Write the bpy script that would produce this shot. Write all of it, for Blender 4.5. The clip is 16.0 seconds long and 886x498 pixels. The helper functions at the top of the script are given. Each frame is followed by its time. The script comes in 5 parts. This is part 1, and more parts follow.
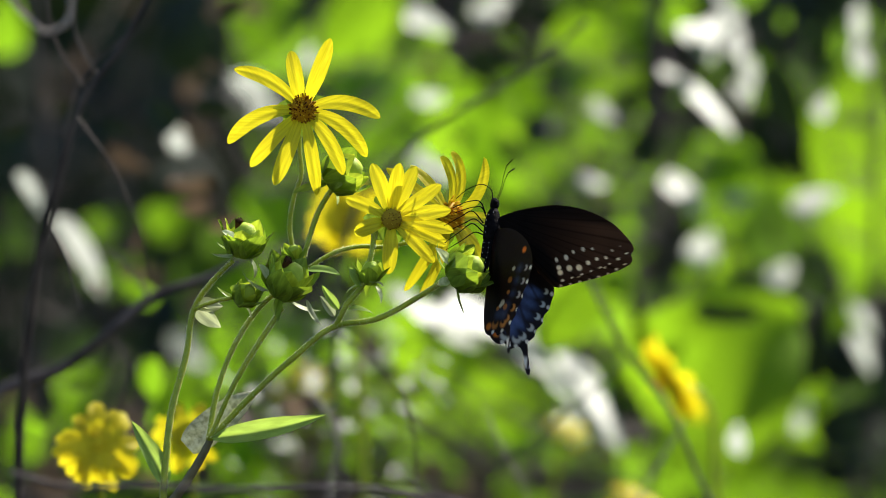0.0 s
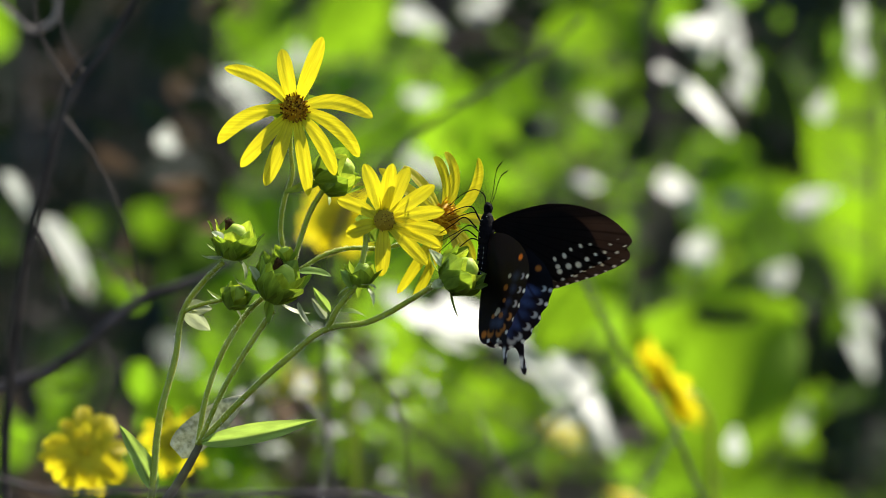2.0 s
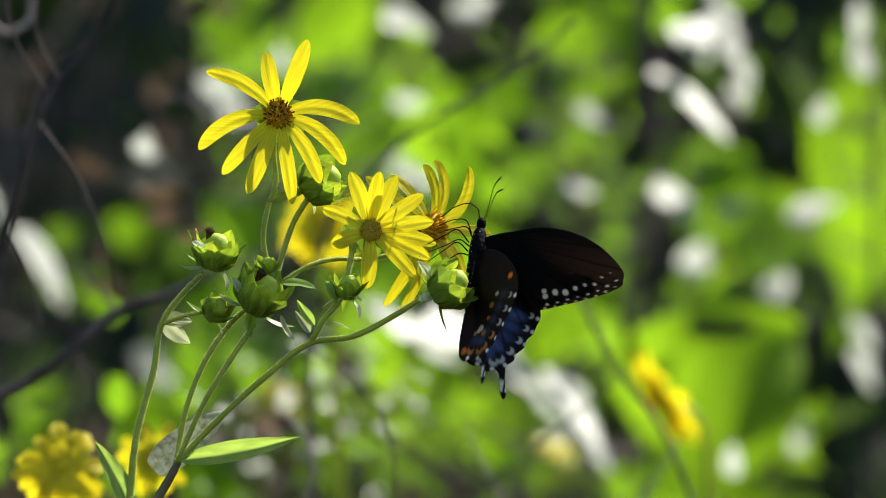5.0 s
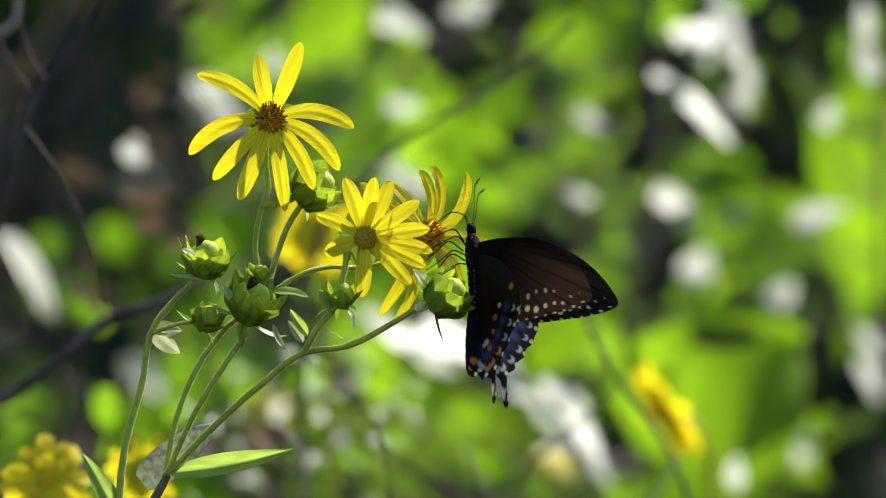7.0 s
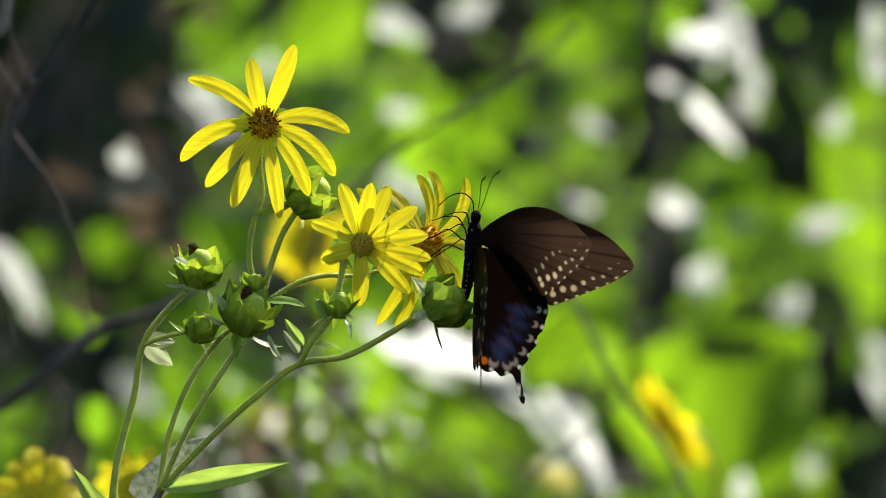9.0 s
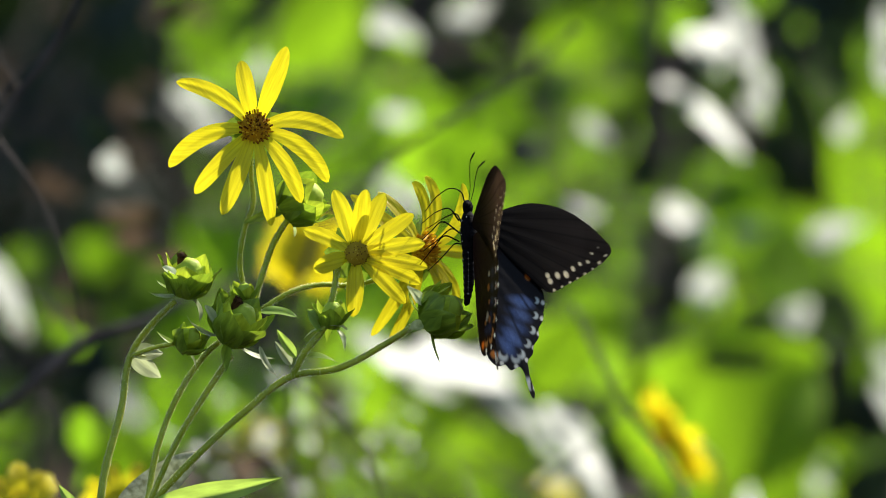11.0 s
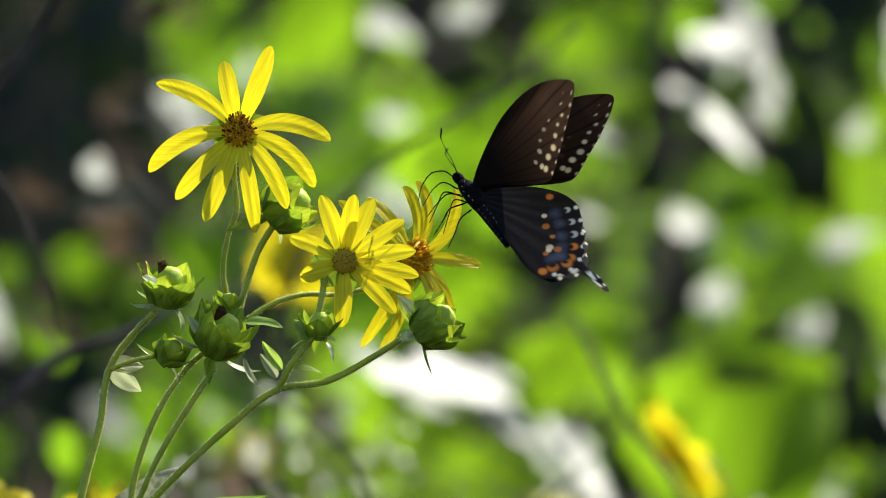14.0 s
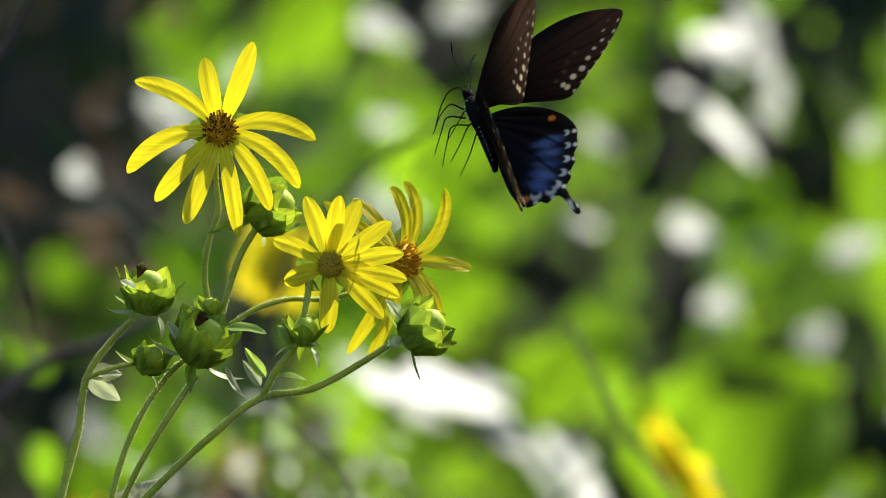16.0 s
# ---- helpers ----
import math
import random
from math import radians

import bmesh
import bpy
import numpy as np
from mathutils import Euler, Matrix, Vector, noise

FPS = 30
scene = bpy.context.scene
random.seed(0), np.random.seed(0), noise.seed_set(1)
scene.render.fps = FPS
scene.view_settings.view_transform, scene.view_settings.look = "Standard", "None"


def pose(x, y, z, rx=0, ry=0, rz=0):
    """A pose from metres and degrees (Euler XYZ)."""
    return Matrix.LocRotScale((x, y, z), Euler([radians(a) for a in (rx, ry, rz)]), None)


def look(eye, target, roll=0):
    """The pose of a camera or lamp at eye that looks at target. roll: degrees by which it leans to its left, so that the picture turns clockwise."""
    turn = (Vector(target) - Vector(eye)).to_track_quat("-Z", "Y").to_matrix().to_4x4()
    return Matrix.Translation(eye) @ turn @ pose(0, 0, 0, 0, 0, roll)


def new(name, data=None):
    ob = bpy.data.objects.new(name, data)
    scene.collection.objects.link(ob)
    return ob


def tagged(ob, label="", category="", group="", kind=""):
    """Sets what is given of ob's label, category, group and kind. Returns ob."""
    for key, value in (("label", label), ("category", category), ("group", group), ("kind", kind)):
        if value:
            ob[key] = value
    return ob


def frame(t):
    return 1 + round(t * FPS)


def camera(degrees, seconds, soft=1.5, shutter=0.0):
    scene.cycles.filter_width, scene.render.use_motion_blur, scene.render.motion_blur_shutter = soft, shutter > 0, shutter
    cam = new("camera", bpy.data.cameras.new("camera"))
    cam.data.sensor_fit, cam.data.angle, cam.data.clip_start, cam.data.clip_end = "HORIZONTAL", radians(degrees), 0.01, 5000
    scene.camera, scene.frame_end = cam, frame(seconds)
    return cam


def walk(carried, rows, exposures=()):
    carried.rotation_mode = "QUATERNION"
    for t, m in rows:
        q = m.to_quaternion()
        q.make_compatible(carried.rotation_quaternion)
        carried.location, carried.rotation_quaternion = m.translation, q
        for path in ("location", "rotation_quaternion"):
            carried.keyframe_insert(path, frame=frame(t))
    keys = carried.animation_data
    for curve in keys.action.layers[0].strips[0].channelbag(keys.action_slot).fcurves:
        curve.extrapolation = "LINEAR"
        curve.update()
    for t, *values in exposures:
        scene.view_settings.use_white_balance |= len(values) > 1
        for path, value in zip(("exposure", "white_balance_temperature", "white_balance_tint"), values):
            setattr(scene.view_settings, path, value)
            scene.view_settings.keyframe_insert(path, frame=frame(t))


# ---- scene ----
# The camera: a very long lens some ten metres from the flowers, carried slowly nearer.
cam = camera(1.7004, 16.0, soft=0.8, shutter=0.0)
walk(cam, [
    (0.0, pose(-0.0000, -10.0027, 1.1002, 89.9990, 0, -0.0001)),
    (0.5, pose(0.0002, -9.9550, 1.0980, 90.0123, 0, -0.0031)),
    (1.0, pose(-0.0002, -9.9326, 1.0983, 90.0109, 0, -0.0087)),
    (1.5, pose(-0.0029, -9.8893, 1.1015, 89.9935, 0, -0.0286)),
    (2.0, pose(-0.0043, -9.8426, 1.1011, 89.9968, 0, -0.0382)),
    (2.5, pose(-0.0063, -9.7945, 1.1022, 89.9926, 0, -0.0542)),
    (3.0, pose(-0.0080, -9.7421, 1.1045, 89.9818, 0, -0.0655)),
    (3.5, pose(-0.0056, -9.6932, 1.1019, 89.9994, 0, -0.0566)),
    (4.0, pose(-0.0075, -9.6257, 1.1044, 89.9882, 0, -0.0727)),
    (6.5, pose(-0.0095, -9.3059, 1.1057, 89.9998, 0, -0.0973)),
    (7.0, pose(-0.0098, -9.2504, 1.1060, 90.0017, 0, -0.1044)),
    (7.5, pose(-0.0126, -9.1875, 1.1049, 90.0126, 0, -0.1253)),
    (8.0, pose(-0.0153, -9.1280, 1.1084, 89.9970, 0, -0.1432)),
    (8.5, pose(-0.0121, -9.0565, 1.1072, 90.0088, 0, -0.1238)),
    (9.0, pose(-0.0104, -9.0110, 1.1043, 90.0290, 0, -0.1121)),
    (11.5, pose(-0.0043, -8.6703, 1.1048, 90.0446, 0, -0.0911)),
    (12.0, pose(0.0008, -8.6268, 1.1062, 90.0375, 0, -0.0553)),
    (12.5, pose(0.0035, -8.5742, 1.1063, 90.0386, 0, -0.0434)),
    (13.0, pose(0.0041, -8.4980, 1.1040, 90.0573, 0, -0.0409)),
    (13.5, pose(0.0064, -8.4189, 1.1035, 90.0642, 0, -0.0228)),
    (14.0, pose(0.0116, -8.3713, 1.1005, 90.0901, 0, 0.0097)),
    (14.5, pose(0.0177, -8.3036, 1.0963, 90.1201, 0, 0.0471)),
    (15.0, pose(0.0199, -8.2369, 1.0993, 90.1031, 0, 0.0568)),
    (15.5, pose(0.0199, -8.1641, 1.0966, 90.1267, 0, 0.0550)),
    (16.0, pose(0.0287, -8.0841, 1.0888, 90.1831, 0, 0.1112)),
], exposures=[(0.0, 1.33, 6500, 14), (16.0, 1.33, 6500, 14)])
cam.data.dof.use_dof = True
cam.data.dof.aperture_fstop = 8.5
MID = Vector((0, 0, 1.1))           # the middle of the flower cluster

# World, sun and exposure. The sun stands high to the right of the flowers, a little behind them.
SUN = Vector((0.48, 0.44, 0.76)).normalized()
world = bpy.data.worlds.new("world")
scene.world = world
world.use_nodes = True
sky = world.node_tree.nodes.new("ShaderNodeTexSky")
sky.sky_type, sky.sun_disc = "NISHITA", False
sky.sun_elevation = math.asin(SUN.z)
sky.sun_rotation = math.atan2(SUN.x, SUN.y)
world.node_tree.links.new(sky.outputs[0], world.node_tree.nodes["Background"].inputs[0])
world.node_tree.nodes["Background"].inputs[1].default_value = 0.10
sun = new("sun", bpy.data.lights.new("sun", "SUN"))
sun.data.energy, sun.data.angle, sun.data.color = 4.5, radians(0.5), (1.0, 0.95, 0.86)
sun.matrix_world = look(SUN * 20 + MID, MID)


# ---------------------------------------------------------------- helpers
def at(u, v, y=0.0):
    """A place in mm: u across and v up, as in the flowers' plane, and y behind it, spreading with the distance."""
    g = 1 + y / 10000
    return Vector((u * g / 1000, y / 1000, v * g / 1000)) + MID


def mesh_of(name, verts, faces, smooth=True):
    me = bpy.data.meshes.new(name)
    me.from_pydata([tuple(v) for v in verts], [], faces)
    me.update()
    if smooth:
        me.polygons.foreach_set("use_smooth", [True] * len(me.polygons))
    return me


def part(name, mesh, material, parent=None, label="", m=None):
    """One mesh object under a thing or under a part; m is its pose in the world."""
    ob = new(name, mesh)
    if material and not mesh.materials:
        mesh.materials.append(material)
    if parent:
        ob.parent = parent
    if m is not None:
        ob.matrix_basis = m
    if label:
        ob["label"] = label
    return ob


def spline(points, steps=6):
    """Smooth curve through the points, that keeps calm where they lie unevenly."""
    p = [Vector(q) for q in points]
    h = [max((b - a).length, 1e-9) for a, b in zip(p, p[1:])]
    v = [(b - a) / k for a, b, k in zip(p, p[1:], h)]
    tan = [v[0]] + [(v[i - 1] * h[i] + v[i] * h[i - 1]) / (h[i - 1] + h[i]) for i in range(1, len(v))] + [v[-1]]
    out = []
    for i, k in enumerate(h):
        for j in range(steps):
            t = j / steps
            out.append(p[i] * (2 * t ** 3 - 3 * t ** 2 + 1) + tan[i] * k * (t ** 3 - 2 * t ** 2 + t) + p[i + 1] * (3 * t ** 2 - 2 * t ** 3) + tan[i + 1] * k * (t ** 3 - t ** 2))
    out.append(p[-1])
    return out


def tube(points, r0, r1, sides=8, steps=6, wobble=0.0, seed=0, cap=True):
    """A tapered stem along a smooth curve, as vertices and faces."""
    rnd = random.Random(seed)
    path = spline(points, steps)
    n, verts, faces = len(path), [], []
    side = Vector((0.31, -0.9, 0.2))
    for i, c in enumerate(path):
        d = (path[min(i + 1, n - 1)] - path[max(i - 1, 0)]).normalized()
        side = (side - d * side.dot(d)).normalized()
        up = d.cross(side)
        r = (r0 + (r1 - r0) * i / (n - 1)) * (1 + rnd.uniform(-wobble, wobble))
        for k in range(sides):
            a = 2 * math.pi * k / sides
            verts.append(c + (side * math.cos(a) + up * math.sin(a)) * r)
    for i in range(n - 1):
        for k in range(sides):
            k2 = (k + 1) % sides
            faces.append((i * sides + k, i * sides + k2, (i + 1) * sides + k2, (i + 1) * sides + k))
    if cap:
        faces.append(tuple(range(sides - 1, -1, -1)))
        faces.append(tuple((n - 1) * sides + k for k in range(sides)))
    return verts, faces


def blade(length, width, shape, nx=12, ny=6, back=0.0, side=0.0, lift=0.0, fold=0.0, groove=0.0, ruffle=0.0, seed=0):
    """A thin curved blade (petal, bract, leaf) that starts at the origin and runs along +X with its face to +Z.
    shape(s): half width from 0 to 1 along it; back, side: degrees of bend; lift: degrees of rise at the base."""
    rnd = random.Random(seed)
    ph = rnd.uniform(0, 6.28)
    verts, faces = [], []
    pos, e, h = Vector((0, 0, 0)), radians(lift), 0.0
    for i in range(nx + 1):
        s = i / nx
        d = Vector((math.cos(e) * math.cos(h), math.cos(e) * math.sin(h), math.sin(e)))
        lat = Vector((-math.sin(h), math.cos(h), 0))
        nor = d.cross(lat)
        w = max(shape(s), 0.0) * width / 2
        for j in range(ny + 1):
            q = 2 * j / ny - 1
            z = fold * abs(q) * w - groove * width * math.cos(q * math.pi * 2.0) * min(1, 4 * s * (1.02 - s) + 0.2)
            z += ruffle * width * math.sin(s * 9 + ph + q * 2.1) * q * q
            verts.append(pos + lat * q * w + nor * z)
        step = length / nx
        pos = pos + d * step
        e -= radians(back) / nx
        h += radians(side) / nx
    m = ny + 1
    for i in range(nx):
        for j in range(ny):
            faces.append((i * m + j, (i + 1) * m + j, (i + 1) * m + j + 1, i * m + j + 1))
    return verts, faces


def petal_shape(s):
    """Narrow at the foot, strap-shaped, with a blunt point."""
    body = 0.55 + 0.45 * math.sin(min(1.0, s * 2.2) * math.pi / 2) ** 1.2
    q = max(0.0, (s - 0.55) / 0.45)
    return body * (0.13 + 0.87 * max(0.0, 1 - q ** 2.3) ** 0.62)


def leaf_shape(s):
    return max(0.03, math.sin(math.pi * min(1, s ** 0.72)) ** 0.8 * 1.02)


def oval_shape(s):
    return max(0.02, math.sin(math.pi * min(1, (s * 0.96 + 0.04) ** 0.66)) ** 0.6)


def broad_shape(s):
    return max(0.03, math.sin(math.pi * min(1, (s * 0.97 + 0.03) ** 0.58)) ** 0.72)


def bract_shape(s):
    return (0.55 + 0.6 * math.sin(math.pi * min(1, s * 0.85 + 0.1))) * (1 - s ** 3.4) ** 0.8 + 0.02


def frame_of(place, axis, up=(0, 0, 1)):
    """A pose whose +Z is the axis, and whose +Y is as near to up as can be."""
    z = Vector(axis).normalized()
    y = Vector(up) - z * Vector(up).dot(z)
    y.normalize()
    x = y.cross(z)
    m = Matrix((x, y, z)).transposed().to_4x4()
    m.translation = place
    return m


def blade_pose(place, along, face):
    """A pose for a blade: +X along, +Z near to face."""
    x = Vector(along).normalized()
    z = Vector(face) - x * Vector(face).dot(x)
    z.normalize()
    m = Matrix((x, z.cross(x), z)).transposed().to_4x4()
    m.translation = place
    return m


# ---------------------------------------------------------------- materials
def material(name, build):
    mt = bpy.data.materials.new(name)
    mt.use_nodes = True
    nt = mt.node_tree
    nt.nodes.clear()
    out = nt.nodes.new("ShaderNodeOutputMaterial")

    def node(kind, **sets):
        n = nt.nodes.new(kind)
        for key, value in sets.items():
            n.inputs[key.replace("_", " ")].default_value = value
        return n
    nt.links.new(build(nt, node), out.inputs[0])
    return mt


def tint(nt, node, dark, light, scale, source, detail=4.0, lo=0.35, hi=0.65, stretch=None):
    """A colour that wanders between two by a noise in the object's space."""
    co = node("ShaderNodeTexCoord")
    no = node("ShaderNodeTexNoise", Scale=scale, Detail=detail)
    if stretch:
        mp = node("ShaderNodeMapping", Scale=stretch)
        nt.links.new(co.outputs[source], mp.inputs["Vector"])
        nt.links.new(mp.outputs[0], no.inputs["Vector"])
    else:
        nt.links.new(co.outputs[source], no.inputs["Vector"])
    ramp = node("ShaderNodeValToRGB")
    ramp.color_ramp.elements[0].position, ramp.color_ramp.elements[1].position = lo, hi
    ramp.color_ramp.elements[0].color, ramp.color_ramp.elements[1].color = (*dark, 1), (*light, 1)
    nt.links.new(no.outputs[0], ramp.inputs[0])
    return ramp.outputs[0], no.outputs[0]


def thin(name, dark, light, through_colour, amount, rough=0.5, scale=60, bump=0.3, vary=0.25, spec=0.4, stretch=None, grain=0.25):
    """A thin plant surface: it reflects, and lets part of the light through."""
    def build(nt, node):
        col, fac = tint(nt, node, dark, light, scale, "Object", stretch=stretch)
        info = node("ShaderNodeObjectInfo")
        hsv = node("ShaderNodeHueSaturation")
        mr = node("ShaderNodeMapRange")
        mr.inputs[3].default_value, mr.inputs[4].default_value = 1 - vary, 1 + vary
        nt.links.new(info.outputs["Random"], mr.inputs[0])
        nt.links.new(mr.outputs[0], hsv.inputs["Value"])
        nt.links.new(col, hsv.inputs["Color"])
        bm = node("ShaderNodeBump", Strength=bump, Distance=0.001)
        nt.links.new(fac, bm.inputs["Height"])
        pr = node("ShaderNodeBsdfPrincipled", Roughness=rough)
        pr.inputs["Specular IOR Level"].default_value = spec
        nt.links.new(hsv.outputs[0], pr.inputs["Base Color"])
        nt.links.new(bm.outputs[0], pr.inputs["Normal"])
        mul = node("ShaderNodeMix")
        mul.data_type, mul.blend_type = "RGBA", "MULTIPLY"
        mul.inputs[0].default_value = 1.0
        mul.inputs[7].default_value = (*through_colour, 1)
        hs2 = node("ShaderNodeHueSaturation", Color=(1, 1, 1, 1))
        veins = node("ShaderNodeMapRange")
        for k, value in enumerate((0.35, 0.65, 1 - grain, 1 + 0.4 * grain)):
            veins.inputs[k + 1].default_value = value
        nt.links.new(fac, veins.inputs[0])
        both = node("ShaderNodeMath")
        both.operation = "MULTIPLY"
        nt.links.new(mr.outputs[0], both.inputs[0])
        nt.links.new(veins.outputs[0], both.inputs[1])
        nt.links.new(both.outputs[0], hs2.inputs["Value"])
        nt.links.new(hs2.outputs[0], mul.inputs[6])
        tr = node("ShaderNodeBsdfTranslucent")
        nt.links.new(mul.outputs[2], tr.inputs["Color"])
        mix = node("ShaderNodeMixShader", Fac=amount)
        nt.links.new(pr.outputs[0], mix.inputs[1])
        nt.links.new(tr.outputs[0], mix.inputs[2])
        return mix.outputs[0]
    return material(name, build)


def solid(name, dark, light, rough=0.7, scale=80, bump=0.5, spec=0.3, source="Object", dist=0.001, sub=0.0, fuzz=0.0):
    def build(nt, node):
        col, fac = tint(nt, node, dark, light, scale, source)
        bm = node("ShaderNodeBump", Strength=bump, Distance=dist)
        nt.links.new(fac, bm.inputs["Height"])
        pr = node("ShaderNodeBsdfPrincipled", Roughness=rough)
        pr.inputs["Specular IOR Level"].default_value = spec
        if fuzz:
            pr.inputs["Sheen Weight"].default_value = fuzz
            pr.inputs["Sheen Roughness"].default_value = 0.25
            pr.inputs["Sheen Tint"].default_value = (0.9, 1.0, 0.35, 1)
        if sub:
            pr.inputs["Subsurface Weight"].default_value = sub
            pr.inputs["Subsurface Radius"].default_value = (0.002, 0.003, 0.0006)
        nt.links.new(col, pr.inputs["Base Color"])
        nt.links.new(bm.outputs[0], pr.inputs["Normal"])
        return pr.outputs[0]
    return material(name, build)


PETAL = thin("yellow_petal", (0.60, 0.49, 0.008), (0.80, 0.70, 0.022), (0.80, 0.70, 0.012), 0.52, rough=0.42, scale=1.0, vary=0.10, spec=0.22, bump=0.5, grain=0.14, stretch=(70, 1500, 400))


def florets(name, stops):
    """Florets that differ from one to the next."""
    def build(nt, node):
        geo = node("ShaderNodeNewGeometry")
        ramp = node("ShaderNodeValToRGB")
        ramp.color_ramp.interpolation = "CONSTANT"
        ramp.color_ramp.elements[0].color = (*stops[0][1], 1)
        ramp.color_ramp.elements[1].position, ramp.color_ramp.elements[1].color = stops[1][0], (*stops[1][1], 1)
        for place, colour in stops[2:]:
            ramp.color_ramp.elements.new(place).color = (*colour, 1)
        nt.links.new(geo.outputs["Random Per Island"], ramp.inputs[0])
        pr = node("ShaderNodeBsdfPrincipled", Roughness=0.55)
        pr.inputs["Specular IOR Level"].default_value = 0.1
        nt.links.new(ramp.outputs[0], pr.inputs["Base Color"])
        tr = node("ShaderNodeBsdfTranslucent")
        nt.links.new(ramp.outputs[0], tr.inputs["Color"])
        mix = node("ShaderNodeMixShader", Fac=0.5)
        nt.links.new(pr.outputs[0], mix.inputs[1])
        nt.links.new(tr.outputs[0], mix.inputs[2])
        return mix.outputs[0]
    return material(name, build)


FLORET = florets("disc_floret", ((0, (0.20, 0.085, 0.012)), (0.25, (0.38, 0.19, 0.015)), (0.52, (0.62, 0.38, 0.02)), (0.78, (0.85, 0.66, 0.04))))
FLORET_OLD = florets("old_disc_floret", ((0, (0.26, 0.17, 0.02)), (0.3, (0.48, 0.36, 0.03)), (0.7, (0.66, 0.54, 0.07))))
FLORET_GOLD = florets("golden_disc_floret", ((0, (0.54, 0.29, 0.014)), (0.35, (0.74, 0.46, 0.025)), (0.65, (0.88, 0.68, 0.05))))
FLORET_YELLOW = florets("yellow_disc_floret", ((0, (0.70, 0.56, 0.02)), (0.4, (0.82, 0.70, 0.03)), (0.7, (0.88, 0.78, 0.04))))
FLORET_DEAD = florets("withered_floret", ((0, (0.05, 0.025, 0.012)), (0.5, (0.12, 0.06, 0.025)), (0.8, (0.20, 0.11, 0.04))))
STEM = solid("green_stem", (0.19, 0.25, 0.010), (0.31, 0.365, 0.018), scale=160, rough=0.42, sub=0.05, spec=0.3, fuzz=0.35)
STEM_BROWN = solid("brown_stem", (0.09, 0.085, 0.04), (0.17, 0.15, 0.07), scale=160, rough=0.6)
HAIR = thin("stem_hair", (0.6, 0.62, 0.45), (0.8, 0.8, 0.6), (0.7, 0.75, 0.5), 0.5, rough=0.4)
BUD = solid("green_bud", (0.24, 0.34, 0.025), (0.36, 0.46, 0.05), scale=180, rough=0.55, sub=0.2, spec=0.12, fuzz=0.2)
# outer bracts darker, inner yellower: the bud's shaded and sunlit parts put in
BRACT = thin("green_bract", (0.075, 0.14, 0.010), (0.21, 0.31, 0.028), (0.36, 0.54, 0.03), 0.30, rough=0.36, spec=0.22, scale=1.0, vary=0.25, bump=0.5, stretch=(120, 700, 300))
BRACT_YOUNG_LIT = thin("young_lit_green_bract", (0.30, 0.40, 0.022), (0.50, 0.60, 0.05), (0.56, 0.68, 0.04), 0.35, rough=0.36, spec=0.22, scale=1.0, vary=0.25, bump=0.5, stretch=(120, 700, 300))
BRACT_PALE = thin("pale_bract_tip", (0.18, 0.26, 0.07), (0.52, 0.55, 0.33), (0.40, 0.50, 0.16), 0.45, rough=0.45, spec=0.22, scale=1.0, vary=0.3, bump=0.5, stretch=(300, 500, 300))
LEAF = thin("rosinweed_leaf", (0.20, 0.33, 0.06), (0.28, 0.42, 0.09), (0.46, 0.66, 0.09), 0.55, rough=0.38, spec=0.22, scale=1.0, vary=0.15, bump=0.4, stretch=(120, 600, 200))
LEAF_GREY = thin("grey_leaf_underside", (0.15, 0.16, 0.08), (0.56, 0.55, 0.40), (0.36, 0.40, 0.20), 0.35, rough=0.5, spec=0.12, scale=420, bump=0.8)
LEAF_PALE = thin("pale_young_leaf", (0.34, 0.40, 0.16), (0.58, 0.62, 0.38), (0.55, 0.62, 0.30), 0.5, rough=0.5, spec=0.06, scale=1.0, stretch=(120, 700, 300))
DRY = thin("dry_leaf", (0.05, 0.035, 0.022), (0.15, 0.11, 0.075), (0.13, 0.09, 0.05), 0.3, rough=0.7, scale=60, spec=0.2)
# one kind of leaf in several tones, with sunlight and shade put into them
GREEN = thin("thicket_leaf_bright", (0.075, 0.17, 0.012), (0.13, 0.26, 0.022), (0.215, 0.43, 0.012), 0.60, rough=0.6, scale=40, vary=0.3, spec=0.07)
LIME = thin("thicket_leaf_sunlit_tone", (0.15, 0.28, 0.018), (0.22, 0.37, 0.026), (0.275, 0.515, 0.012), 0.64, rough=0.6, scale=40, vary=0.2, spec=0.07)
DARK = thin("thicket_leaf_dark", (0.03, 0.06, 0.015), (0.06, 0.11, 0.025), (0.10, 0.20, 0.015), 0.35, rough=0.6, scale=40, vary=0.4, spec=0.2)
# near-black leaf colour that stands for the shade deep in the shrub
SHADE = thin("thicket_leaf_shade_painted", (0.006, 0.012, 0.009), (0.014, 0.026, 0.019), (0.014, 0.028, 0.006), 0.2, rough=0.45, scale=40, vary=0.4, spec=0.12)
BROWN = thin("thicket_leaf_dying", (0.07, 0.05, 0.035), (0.17, 0.13, 0.10), (0.15, 0.11, 0.07), 0.4, rough=0.6, scale=40, vary=0.35, spec=0.1)
SHINY = thin("thicket_leaf_shiny", (0.16, 0.20, 0.12), (0.24, 0.28, 0.18), (0.24, 0.34, 0.14), 0.25, rough=0.52, scale=40, vary=0.1, spec=0.6, bump=0.1)
SHEEN = thin("thicket_leaf_sheen", (0.14, 0.18, 0.11), (0.22, 0.26, 0.17), (0.20, 0.30, 0.12), 0.25, rough=0.64, scale=40, vary=0.3, spec=0.65, bump=0.1)
TWIG = solid("grey_twig", (0.03, 0.024, 0.02), (0.10, 0.08, 0.07), scale=60, rough=0.85)
TWIG_GREY = solid("weathered_vine", (0.018, 0.015, 0.012), (0.07, 0.056, 0.043), scale=60, rough=0.85)
